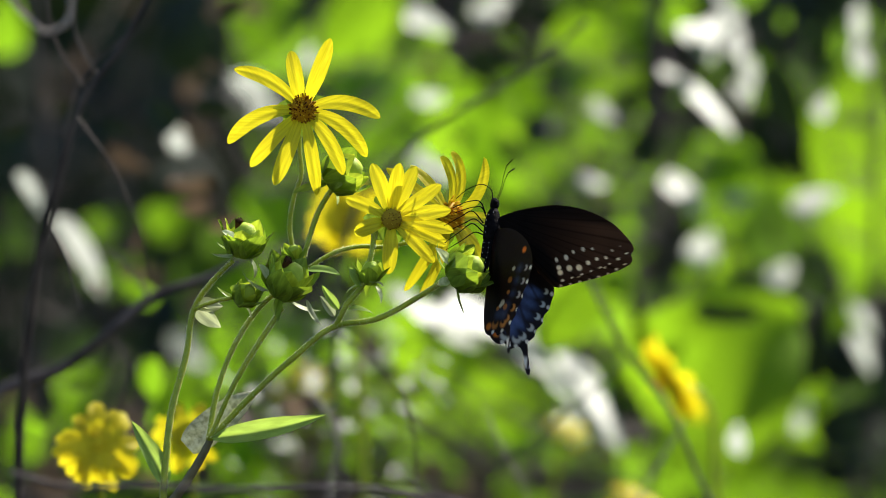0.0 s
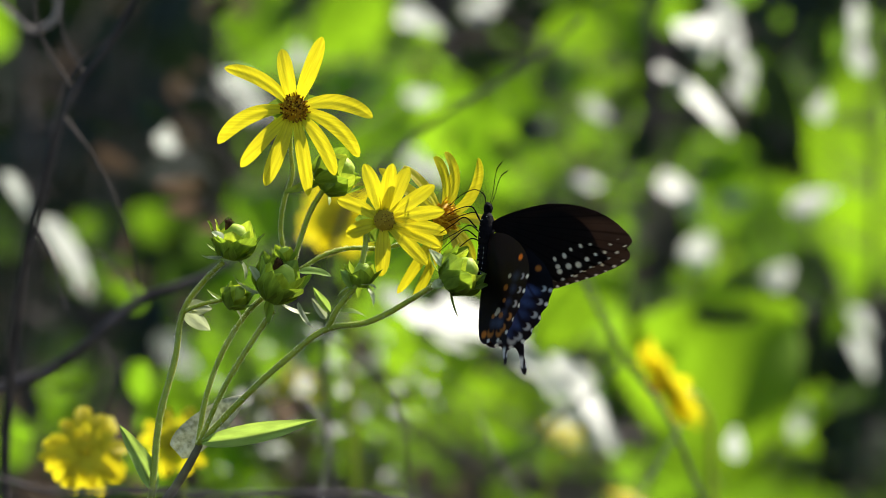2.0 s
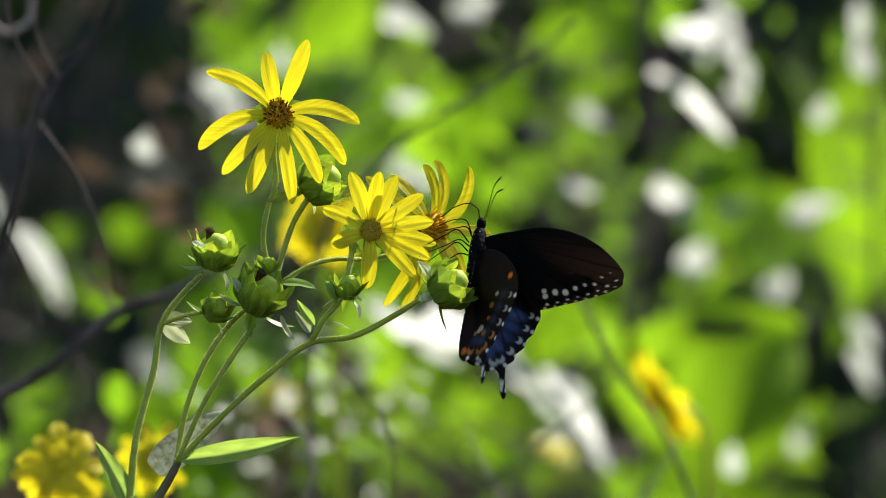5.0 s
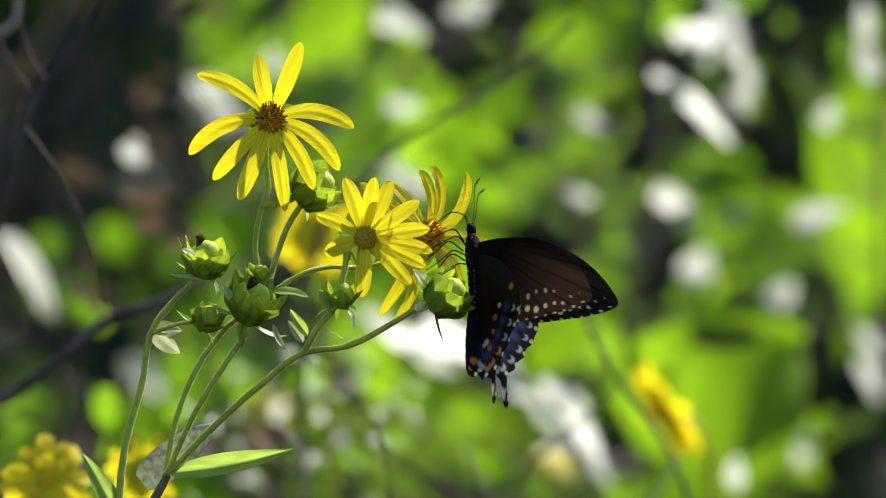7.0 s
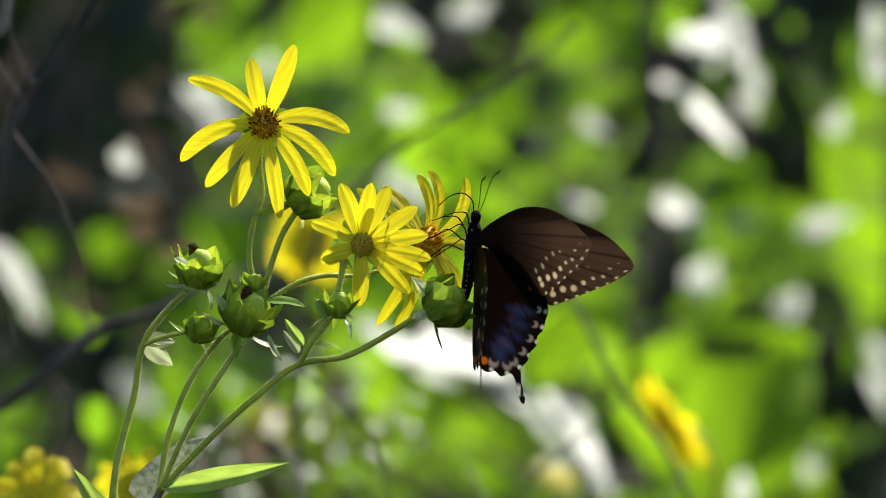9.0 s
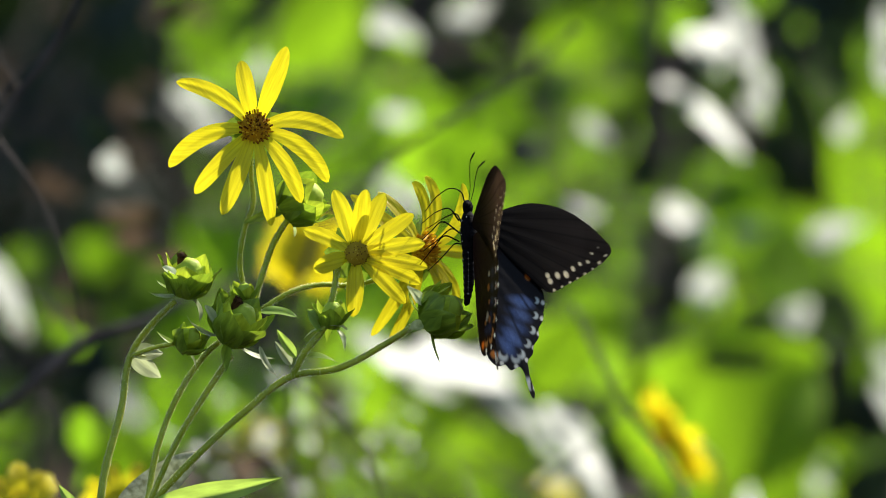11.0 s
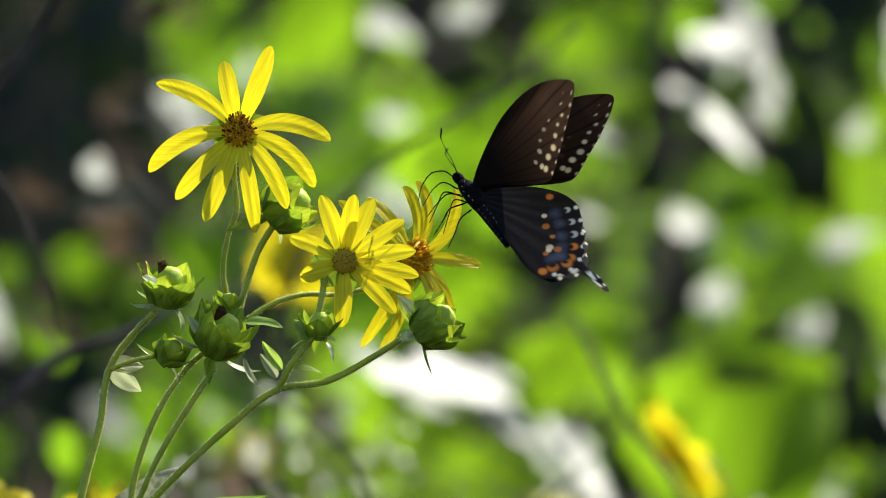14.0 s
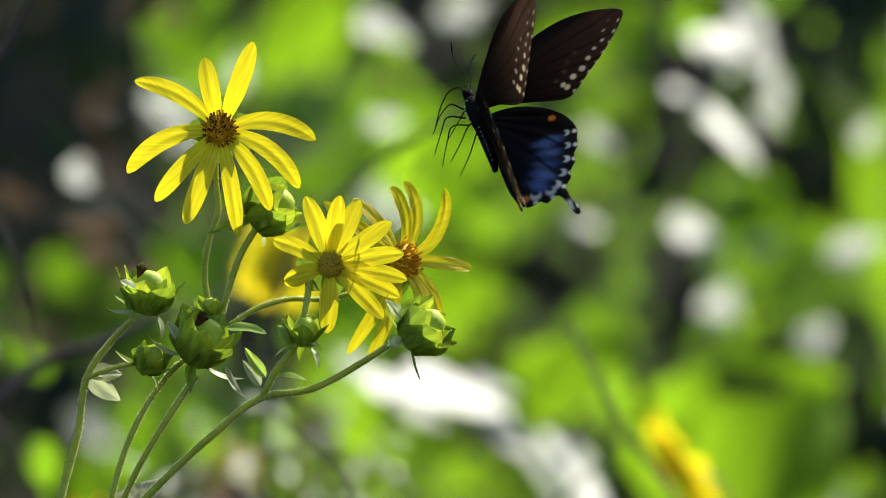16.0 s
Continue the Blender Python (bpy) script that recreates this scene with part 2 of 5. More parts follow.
TWIG_PALE = solid("pale_twig", (0.16, 0.13, 0.10), (0.34, 0.29, 0.24), scale=60, rough=0.85)
SOIL = solid("leaf_litter", (0.012, 0.010, 0.007), (0.045, 0.035, 0.022), scale=14, rough=0.95, bump=1.0, dist=0.02, spec=0.03)
BLACK = solid("black_chitin", (0.0018, 0.0016, 0.0018), (0.005, 0.0044, 0.005), scale=700, rough=0.7, spec=0.03)
WHITE_SPOT = solid("white_scale_spot", (0.7, 0.7, 0.66), (0.82, 0.82, 0.78), scale=900, rough=0.6)


# ---------------------------------------------------------------- the ground and an added bank behind
def ground():
    xs = [-900, -60, -12, -5, -2.5, -1.5, -1, -0.6, -0.3, 0, 0.3, 0.6, 1, 1.5, 2.5, 5, 12, 60, 900]
    ys = [-900, -60, -20, -8, -5, -3, -1.5, -0.5, 0, 0.5, 1.0, 1.4, 1.7, 1.85, 2.0, 2.1, 2.2, 2.35, 2.6, 3, 5, 12, 60, 900]
    verts, faces = [], []
    for y in ys:
        for x in xs:
            # unseen bank, added at a height that keeps the sun off the undergrowth
            rise = 1.15 * (1 + math.tanh((y - 2.1) * 6))
            z = rise + (0.05 * noise.noise(Vector((x * 0.9, y * 0.9, 0))) if abs(x) < 20 and abs(y) < 30 else 0)
            verts.append((x, y, z - 0.02))
    nx = len(xs)
    for j in range(len(ys) - 1):
        for i in range(nx - 1):
            faces.append((j * nx + i, j * nx + i + 1, (j + 1) * nx + i + 1, (j + 1) * nx + i))
    ob = part("ground", mesh_of("ground", verts, faces), SOIL)
    tagged(ob, "dark leaf-littered ground with an added bank that blocks the sun", "ground", kind="structure")


ground()


# ---------------------------------------------------------------- the flowering plant
def thing(name, place, label, category, group=""):
    ob = new(name)
    ob.empty_display_size = 0.02
    ob.location = place
    return tagged(ob, label, category, group)


def inside(parent_place, m):
    """A pose in the world taken into the space of a thing that stands unturned at parent_place."""
    return Matrix.Translation(-Vector(parent_place)) @ m


def disc(radius, height, old=False, seed=0):
    """A domed disc of small florets, face to +Z."""
    rnd = random.Random(seed)
    verts, faces = [], []
    n = 110
    for i in range(n):
        r = radius * math.sqrt((i + 0.5) / n) * rnd.uniform(0.94, 1.04)
        a = i * 2.39996 + rnd.uniform(-0.15, 0.15)
        dome = height * (1 - (r / radius) ** 2)
        base = Vector((r * math.cos(a), r * math.sin(a), dome * 0.4 - 0.0006))
        lean = Vector((math.cos(a) + rnd.uniform(-0.4, 0.4), math.sin(a) + rnd.uniform(-0.4, 0.4), 0)) * (0.6 * r / radius)
        tall = rnd.uniform(0.35, 1.15) * height * (0.6 if old else 1.15)
        tip = base + (Vector((0, 0, 1)) + lean).normalized() * tall
        w = radius * rnd.uniform(0.055, 0.09)
        b = len(verts)
        for q, c in ((1.1, base), (0.8, base.lerp(tip, 0.6)), (1.0, tip)):
            for k in range(5):
                t = a + 1.2566 * k
                verts.append(c + Vector((math.cos(t), math.sin(t), 0)) * w * q)
        verts.append(tip + Vector((0, 0, w * 1.4)))
        for l in range(2):
            for k in range(5):
                k2 = (k + 1) % 5
                faces.append((b + l * 5 + k, b + l * 5 + k2, b + (l + 1) * 5 + k2, b + (l + 1) * 5 + k))
        for k in range(5):
            faces.append((b + 10 + k, b + 10 + (k + 1) % 5, b + 15))
    # the cup below
    b = len(verts)
    for z, q in ((0.3 * height, 1.0), (-0.6 * height, 0.95), (-1.3 * height, 0.55)):
        for k in range(14):
            t = 2 * math.pi * k / 14
            verts.append(Vector((math.cos(t) * radius * q, math.sin(t) * radius * q, z)))
    for l in range(2):
        for k in range(14):
            k2 = (k + 1) % 14
            faces.append((b + l * 14 + k, b + (l + 1) * 14 + k, b + (l + 1) * 14 + k2, b + l * 14 + k2))
    faces.append(tuple(b + 28 + k for k in range(14)))
    top = len(verts)
    verts.append(Vector((0, 0, 0.62 * height)))
    faces += [(b + k, b + (k + 1) % 14, top) for k in range(14)]
    return mesh_of("disc", verts, faces)


def flower_head(plant, place, axis, petals, radius, label="", old=False, seed=0, width=5.6, bracts=7, gold=None):
    """A flower head; petals: rows of angle, length in mm, bend to the side, bend back, rise."""
    m = inside(plant.location, frame_of(place, axis))
    head = part("flower_head", disc(radius, radius * 0.5, old, seed), FLORET_OLD if old else gold or FLORET, plant, label, m)
    rnd = random.Random(seed + 50)
    for angle, length, side, back, lift in petals:
        a = radians(angle)
        w = width * rnd.uniform(0.92, 1.08) / 1000
        v, f = blade(length / 1000, w, petal_shape, 20, 16, back, side, lift, 0.10, 0.010, 0.03, rnd.random())
        local = Matrix.Translation((math.cos(a) * radius * 0.85, math.sin(a) * radius * 0.85, -radius * 0.15 - rnd.uniform(0, 0.0008))) @ Matrix.Rotation(a, 4, "Z")
        part("petal", mesh_of("petal", v, f), PETAL, head, "", local)
    for k in range(bracts):
        a = 2 * math.pi * (k + 0.4) / bracts
        v, f = blade(0.0075, 0.0056, bract_shape, 8, 4, rnd.uniform(-10, 30), 0, -8, 0.1, 0, 0.02, k)
        local = Matrix.Translation((math.cos(a) * radius * 0.6, math.sin(a) * radius * 0.6, -radius * 0.55)) @ Matrix.Rotation(a, 4, "Z")
        part("bract", mesh_of("bract", v, f), BRACT, head, "", local)
    return head


def bud(plant, place, axis, size, label="", seed=0, open_tip=0.0, loose=3, whorls=(6, 5), withered=False):
    """A leafy bud: a core wrapped in broad pointed bracts, with loose narrow ones hanging below."""
    rnd = random.Random(seed)
    m = inside(plant.location, frame_of(place, axis, (0.2, 0.3, 0.9)))
    verts, faces = [], []
    rows, sides = 9, 12
    for i in range(rows + 1):
        t = i / rows
        r = size * 0.33 * math.sin(math.pi * (0.12 + 0.78 * t)) ** 0.7
        for k in range(sides):
            a = 2 * math.pi * k / sides
            verts.append((r * math.cos(a), r * math.sin(a), (t - 0.5) * size * 0.78))
    for i in range(rows):
        for k in range(sides):
            k2 = (k + 1) % sides
            faces.append((i * sides + k, i * sides + k2, (i + 1) * sides + k2, (i + 1) * sides + k))
    faces.append(tuple(range(sides - 1, -1, -1)))
    faces.append(tuple(rows * sides + k for k in range(sides)))
    core = part("bud", mesh_of("bud", verts, faces), BUD, plant, label, m)
    for w, count in enumerate(whorls):
        for k in range(count):
            a = 2 * math.pi * (k + 0.5 * w + rnd.uniform(-0.15, 0.15)) / count
            ln = size * rnd.uniform(0.80, 1.02) * (1.0 - 0.12 * w)
            wrap = (66 if w else 40) + rnd.uniform(-18, 14) - open_tip * 45
            v, f = blade(ln, size * rnd.uniform(0.58, 0.82), bract_shape, 10, 6, wrap, rnd.uniform(-14, 14), 0, -0.22, 0.015, 0.05, seed + k)
            start = Vector((math.cos(a), math.sin(a), 0)) * size * (0.17 + 0.05 * (1 - w)) + Vector((0, 0, (-0.44 + 0.10 * w) * size))
            out = Vector((math.cos(a), math.sin(a), 0))
            way = out * rnd.uniform(0.55, 0.75) + Vector((0, 0, 0.75))
            part("bract", mesh_of("bract", v, f), BRACT_YOUNG_LIT if w else BRACT, core, "", blade_pose(start, way, out * 0.8 - Vector((0, 0, 0.6))))
    for k in range(loose):
        a = 6.28 * k / max(loose, 1) + rnd.uniform(-0.5, 0.5)
        v, f = blade(size * rnd.uniform(0.55, 0.95), size * 0.21, leaf_shape, 12, 4, rnd.uniform(-80, 95), rnd.uniform(-30, 30), 0, 0.35, 0, 0.03, seed + 9 + k)
        out = Vector((math.cos(a), math.sin(a), 0))
        part("bract", mesh_of("bract", v, f), BRACT if k % 2 else BRACT_PALE, core, "", blade_pose(out * size * 0.2 + Vector((0, 0, -0.40 * size)), out * 0.9 - Vector((0, 0, 0.4)), out * 0.4 + Vector((0, 0, 1))))
    if withered:
        part("withered_tip", disc(size * 0.075, size * 0.15, True, seed), FLORET_DEAD, core, "brown withered florets", Matrix.Translation((-size * 0.24, size * 0.02, size * 0.40)))
    return core


def stem(plant, points, r0, r1, mat=None, hairs=0, seed=0, name="stem"):
    """A stem through points in the world, radii in mm, with a fuzz of fine pale hairs if wanted."""
    local = [p - Vector(plant.location) for p in points]
    v, f = tube(local, r0 * 0.93 / 1000, r1 * 0.93 / 1000, 10, 8, 0.05, seed)
    ob = part(name, mesh_of(name, v, f), mat or STEM, plant)
    if hairs:
        rnd = random.Random(seed)
        path = spline(local, 8)
        v, f = [], []
        for _ in range(int(hairs * 1.5)):
            i = rnd.randrange(len(path) - 1)
            c = path[i].lerp(path[i + 1], rnd.random())
            d = (path[i + 1] - path[i]).normalized()
            s = Vector((rnd.uniform(-1, 1), rnd.uniform(-1, 1), rnd.uniform(-1, 1)))
            s = (s - d * s.dot(d)).normalized()
            r = (r0 + (r1 - r0) * i / len(path)) / 1000 * 0.9
            w = d * 0.00007
            b = len(v)
            tip = c + s * (r + rnd.uniform(0.0003, 0.0006)) + d * rnd.uniform(-0.0003, 0.0003)
            q = d.cross(s) * 0.00007
            v += [c + s * r + w, c + s * r - w + q, c + s * r - w - q, tip]
            f += [(b, b + 1, b + 3), (b + 1, b + 2, b + 3), (b + 2, b, b + 3)]
        part("hairs", mesh_of("hairs", v, f, False), HAIR, ob, "fine pale hairs")
    return ob


def leaf_part(plant, place, along, face, length, width, shape=leaf_shape, mat=None, label="", back=20, side=0, fold=0.2, seed=0, name="leaf"):
    v, f = blade(length / 1000, width / 1000, shape, 20, 10, back, side, 0, fold, 0.012, 0.04, seed)
    return part(name, mesh_of(name, v, f), mat or LEAF, plant, label, inside(plant.location, blade_pose(place, along, face)))


root = Vector((-0.16, 0.0, 0.0))
plant = thing("rosinweed_plant", root, "tall rosinweed with starry yellow flowers and leafy green buds", "flower")
cam.data.dof.focus_object = plant

# main stem, from the ground to its fork, and the branches above it
stem(plant, [root, root + Vector((0.01, 0, 0.5)), at(-112.4, -117.2, 8), at(-97.3, -93.5, 6), at(-85.0, -76.5, 2), at(-79.5, -67.0, 0), at(-77.2, -62.3, -1)], 2.6, 1.15, STEM_BROWN, 0, 1)
stem(plant, [at(-78.9, -65.7, 2), at(-75.5, -47.1, 4), at(-69.7, -32.0, 6), at(-60.9, -18.9, 9), at(-52.8, -11.2, 9), at(-49.6, -1.7, 8)], 0.95, 0.8, None, 700, 2)
stem(plant, [at(-78.4, -64.2, -1), at(-68.9, -43.3, -3), at(-59.8, -28.6, -3), at(-53.8, -19.7, -2)], 0.95, 0.9, None, 560, 3)
stem(plant, [at(-78.0, -63.8, -1), at(-65.1, -50.2, -3), at(-50.0, -36.3, -4), at(-35.8, -25.7, -3), at(-23.1, -23.7, -4), at(-8.3, -16.1, -8), at(2.1, -9.3, -11)], 1.15, 0.95, None, 1000, 4)
stem(plant, [at(-36.0, -25.9, -3), at(-32.2, -18.7, -4), at(-26.9, -11.9, -4), at(-24.0, -1.7, -3), at(-22.0, 6.8, 0), at(-17.8, 9.3, 4)], 1.0, 0.85, None, 450, 5)
stem(plant, [at(-49.6, -2.1, 8), at(-51.3, 5.9, 7), at(-50.0, 17.2, 6), at(-47.5, 24.8, 6), at(-48.1, 33.9, 7), at(-47.9, 44.7, 6)], 0.85, 0.75, None, 520, 6)
stem(plant, [at(-47.3, -4.7, 8), at(-44.7, 4.0, 10), at(-41.3, 13.4, 12), at(-36.7, 21.0, 12)], 0.95, 0.9, None, 320, 7)
stem(plant, [at(-45.2, -6.4, 8), at(-36.7, -1.3, 9), at(-29.1, 0.8, 12), at(-17.8, 0.9, 16), at(-7.4, 4.0, 17), at(-0.8, 9.3, 18)], 0.8, 0.75, None, 420, 8)
# the second shoot
stem(plant, [root + Vector((-0.01, -0.02, 0.0)), root + Vector((0.03, -0.02, 0.5)), at(-97.3, -117.2, -7), at(-94.6, -93.5, -6), at(-93.1, -73.6, -6), at(-91.2, -55.6, -2), at(-85.9, -34.8, 4), at(-83.3, -19.7, 6), at(-75.5, -8.9, 2), at(-70.4, -4.0, -2)], 1.6, 0.85, None, 1400, 9)
stem(plant, [at(-83.5, -20.3, 6), at(-78.0, -18.0, 3), at(-70.8, -16.3, -2)], 0.75, 0.65, None, 120, 10)

# flower heads
flower_head(plant, at(-46.9, 46.8, 0), (0.02, -1, 0.12), [
    (132, 24, 42, 26, 12), (104, 17.0, -6, 40, 30), (66, 22.5, 6, 14, 24), (18, 24, -58, 30, 10), (-14, 24.5, -54, 34, 6),
    (-46, 22.5, -30, 26, 6), (-78, 25.5, -6, 22, 2), (-110, 23.5, -2, 16, 2), (-137, 22.5, 10, 22, 4), (-180, 25.5, 58, 24, 6)], 0.0042, "open yellow flower head with a brown disc", seed=1, width=5.0)
flower_head(plant, at(-17.2, 10.0, -3), (0.12, -1, 0.10), [
    (106, 17, 8, 8, 10), (86, 16.5, -10, 6, 20), (67, 17, -6, 10, 8), (36, 17.5, -4, 8, 12), (12, 17.5, -8, 8, 6), (-6, 18.5, -12, 10, 4),
    (-20, 18, -10, 12, 2), (-42, 17.5, -8, 10, 2), (-92, 15.5, -4, 12, 2), (-165, 11, 20, 70, 26), (148, 15, 14, 40, 0)], 0.0034, "open yellow flower head with a greyish disc", True, seed=2, width=4.9)
third = flower_head(plant, at(2.8, 11.2, 14), (0.60, -0.76, 0.10), [
    (78, 21, 92, -14, 14), (56, 22.5, 110, -18, 10), (20, 23, 104, -8, 16), (-2, 19, -10, 16, 14), (-40, 18, -22, 40, 10), (-62, 17, -16, 34, 10),
    (-104, 26, -14, 24, -4), (-122, 26, 4, 24, -8), (146, 24, -10, 20, -4), (118, 18, 10, 30, -4)], 0.0045, "yellow flower head on which the butterfly feeds", seed=3, width=4.2, gold=FLORET_GOLD)

# buds
bud(plant, at(-66.6, 3.2, -2), (0.25, -0.25, 0.9), 0.0138, "half-open green bud", 11, 0.45, 3, (6, 5), True)
bud(plant, at(-51.9, -10.4, -4), (0.45, -0.30, 0.75), 0.0155, "swollen green bud with a withered tip", 12, 0.2, 4, (6, 5), True)
bud(plant, at(-66.2, -15.1, -3), (0.5, -0.5, 0.6), 0.0095, "small round green bud", 13, 0.0, 2, (5, 3))
bud(plant, at(7.9, -7.2, -13), (0.80, -0.15, 0.48), 0.0150, "plump green bud", 14, 0.15, 4)
bud(plant, at(-32.9, 25.4, 12), (0.72, -0.2, 0.5), 0.0155, "plump green bud", 15, 0.1, 2)
bud(plant, at(-24.4, -7.8, -3), (0.1, -0.2, 0.95), 0.0095, "small leafy green bud", 16, 0.3, 4, (4, 3))
bud(plant, at(-50.0, -1.7, 7), (0.0, -0.2, 0.95), 0.0075, "small leafy green bud", 17, 0.3, 1, (4, 3))

# leaves
leaf_part(plant, at(-70.2, 4.0, -9), (-0.75, -0.2, 0.45), (0.1, -0.6, 0.75), 4.5, 3.6, oval_shape, LEAF_PALE, "", 10, 0, 0.3, 12)
leaf_part(plant, at(2.4, -5.2, -15), (-0.55, -0.15, 0.8), (0.5, -0.8, 0.3), 7.5, 3.6, leaf_shape, LEAF_PALE, "", 20, 0, 0.35, 15)
leaf_part(plant, at(-61.5, -5.0, -6), (0.55, -0.3, -0.75), (0.4, -0.7, 0.5), 8.5, 3.0, leaf_shape, LEAF_PALE, "", 30, 0, 0.35, 13)
leaf_part(plant, at(-45.5, -17.0, -6), (0.1, -0.3, -0.95), (0.6, -0.7, 0.1), 12, 2.6, leaf_shape, LEAF_PALE, "", -50, 20, 0.35, 14)
leaf_part(plant, at(-77.6, -63.4, -2), (0.98, -0.10, 0.10), (-0.12, -0.82, 0.30), 40, 7.2, label="long pale green leaf", back=-8, side=10, fold=0.5, seed=1)
leaf_part(plant, at(-85.7, -66.4, 4), (0.76, 0.1, 0.66), (-0.2, -0.95, 0.15), 30, 11.5, oval_shape, LEAF_GREY, "broad grey leaf seen from below", 12, 0, 0.12, 2)
leaf_part(plant, at(-92.4, -79.7, -5), (-0.42, -0.1, 0.9), (0.4, -0.9, 0.1), 25, 7.0, leaf_shape, None, "green leaf folded along its midrib", 18, 0, 0.45, 3)
leaf_part(plant, at(-83.1, -19.1, 6), (0.9, 0.1, 0.1), (-0.2, -0.8, 0.35), 10, 5.5, leaf_shape, LEAF_PALE, "", 30, 0, 0.2, 4)
leaf_part(plant, at(-83.1, -19.7, 6), (0.75, 0.2, -0.6), (-0.3, -0.8, 0.1), 11.5, 5.5, leaf_shape, LEAF_PALE, "", 15, 0, 0.2, 5)
leaf_part(plant, at(-45.2, -7.0, 2), (0.98, -0.3, 0.05), (0, -0.5, 0.85), 11, 5, leaf_shape, None, "", 25, 0, 0.3, 6)
leaf_part(plant, at(-36.3, -22.5, -4), (-0.55, -0.3, 0.8), (0.3, -0.9, 0.2), 9.5, 3.4, leaf_shape, LEAF_PALE, "", -20, 10, 0.3, 7)
leaf_part(plant, at(-34.8, -20.3, -4), (-0.65, -0.2, 0.75), (0.3, -0.9, 0.2), 11, 3.4, leaf_shape, None, "", -30, 0, 0.3, 8)
leaf_part(plant, at(-32.6, -20.3, -4), (0.95, -0.2, 0.15), (0, -0.3, 0.9), 10, 4, leaf_shape, None, "", 40, 0, 0.3, 9)
leaf_part(plant, at(-25.7, -11.2, -4), (0.8, -0.4, 0.25), (0, -0.3, 0.9), 6.5, 3.2, leaf_shape, LEAF_PALE, "", 60, 0, 0.3, 10)
leaf_part(plant, at(-27.3, -12.1, -4), (-0.5, -0.3, 0.8), (0.3, -0.9, 0.2), 7.5, 4.2, leaf_shape, None, "", 20, 0, 0.3, 11)


# ---------------------------------------------------------------- flowers out of focus round it
def ray_flower(name, place, axis, size, foot, label, seed, count=11, droop=40, via=None):
    """A yellow flower on its own stalk."""
    rnd = random.Random(seed)
    thing_ob = thing(name, foot, label, "flower", "yellow flowers")
    back = Vector(axis).normalized()
    pts = [foot, foot.lerp(place, 0.5) + Vector((0.01, 0.01, 0.0))] + (via or []) + [place - back * 0.02 - Vector((0, 0, 0.05)), place - back * 0.012 - Vector((0, 0, 0.01)), place - back * 0.002]
    stem(thing_ob, pts, 2.0, 1.0, None, 0, seed)
    rows = [(360 * k / count + rnd.uniform(-9, 9), size * rnd.uniform(0.85, 1.05), rnd.uniform(-12, 12), droop + rnd.uniform(-12, 12), rnd.uniform(0, 14)) for k in range(count)]
    flower_head(thing_ob, place, axis, rows, size * 0.00012, seed=seed, width=size * 0.36, gold=FLORET_YELLOW)
    return thing_ob


ray_flower("yellow_flower", at(-33.0, 11.5, 400), (-0.25, -0.93, -0.05), 15, Vector((-0.06, 0.42, 0.0)), "yellow ray flower behind the flower cluster", 21, 16, 45)
ray_flower("yellow_flower", at(-115.6, -65.8, 170), (-0.06, -0.92, 0.24), 15, Vector((-0.12, 0.2, 0.0)), "full yellow ray flower low in the thicket", 22, 21, 45)
ray_flower("yellow_flower", at(-86.2, -63.1, 230), (-0.15, -0.9, 0.0), 13, Vector((-0.09, 0.3, 0.0)), "yellow ray flower low in the thicket", 23, 10, 60)
ray_flower("yellow_flower", at(76.3, -45.0, 420), (-0.80, -0.22, -0.56), 17, Vector((0.10, 0.45, 0.0)), "yellow ray flower tilted to one side", 24, 30, 18)
ray_flower("yellow_flower", at(43.9, -59.9, 520), (0.5, -0.4, 0.6), 10, Vector((0.06, 0.55, 0.0)), "small yellow ray flower deep in the thicket", 25, 9, 60)
ray_flower("yellow_flower", at(-46.0, -46.5, 600), (0.2, -0.8, 0.4), 11, Vector((-0.05, 0.62, 0.0)), "small yellow ray flower deep in the thicket", 26, 8, 60)
ray_flower("yellow_flower", at(65.4, -84.4, 420), (0.3, -0.6, 0.6), 13, Vector((0.08, 0.44, 0.0)), "small yellow ray flower deep in the thicket", 27, 9, 60)


# ---------------------------------------------------------------- the thicket behind
thicket = thing("thicket_shrub", Vector((0.0, 0.9, 0.0)), "sunlit green shrub with broad leaves filling the distance", "shrub")
LEAF_MESHES = {}


def broad_leaf(kind):
    """A few leaf shapes for each material, shared by the leaves."""
    if kind not in LEAF_MESHES:
        rows = []
        for k in range(5):
            flat = 0.25 if kind in (SHINY, SHEEN) else 1.0
            v, f = blade(1.0, 0.62 + 0.08 * k, broad_shape, 10, 6, (15 + 12 * k) * flat, (-10, 8, 14, -6, 0)[k], 0, (0.08 + 0.05 * k) * flat, 0, 0.05 * flat, 31 + k)
            me = mesh_of("leaf", [p - Vector((0.5, 0, 0)) for p in v], f)
            me.materials.append(kind)
            rows.append(me)
        LEAF_MESHES[kind] = rows
    return LEAF_MESHES[kind]


GLINT = (SUN + Vector((0, -1, 0))).normalized()
leaf_rng = random.Random(5)
LEAF_FEET = []


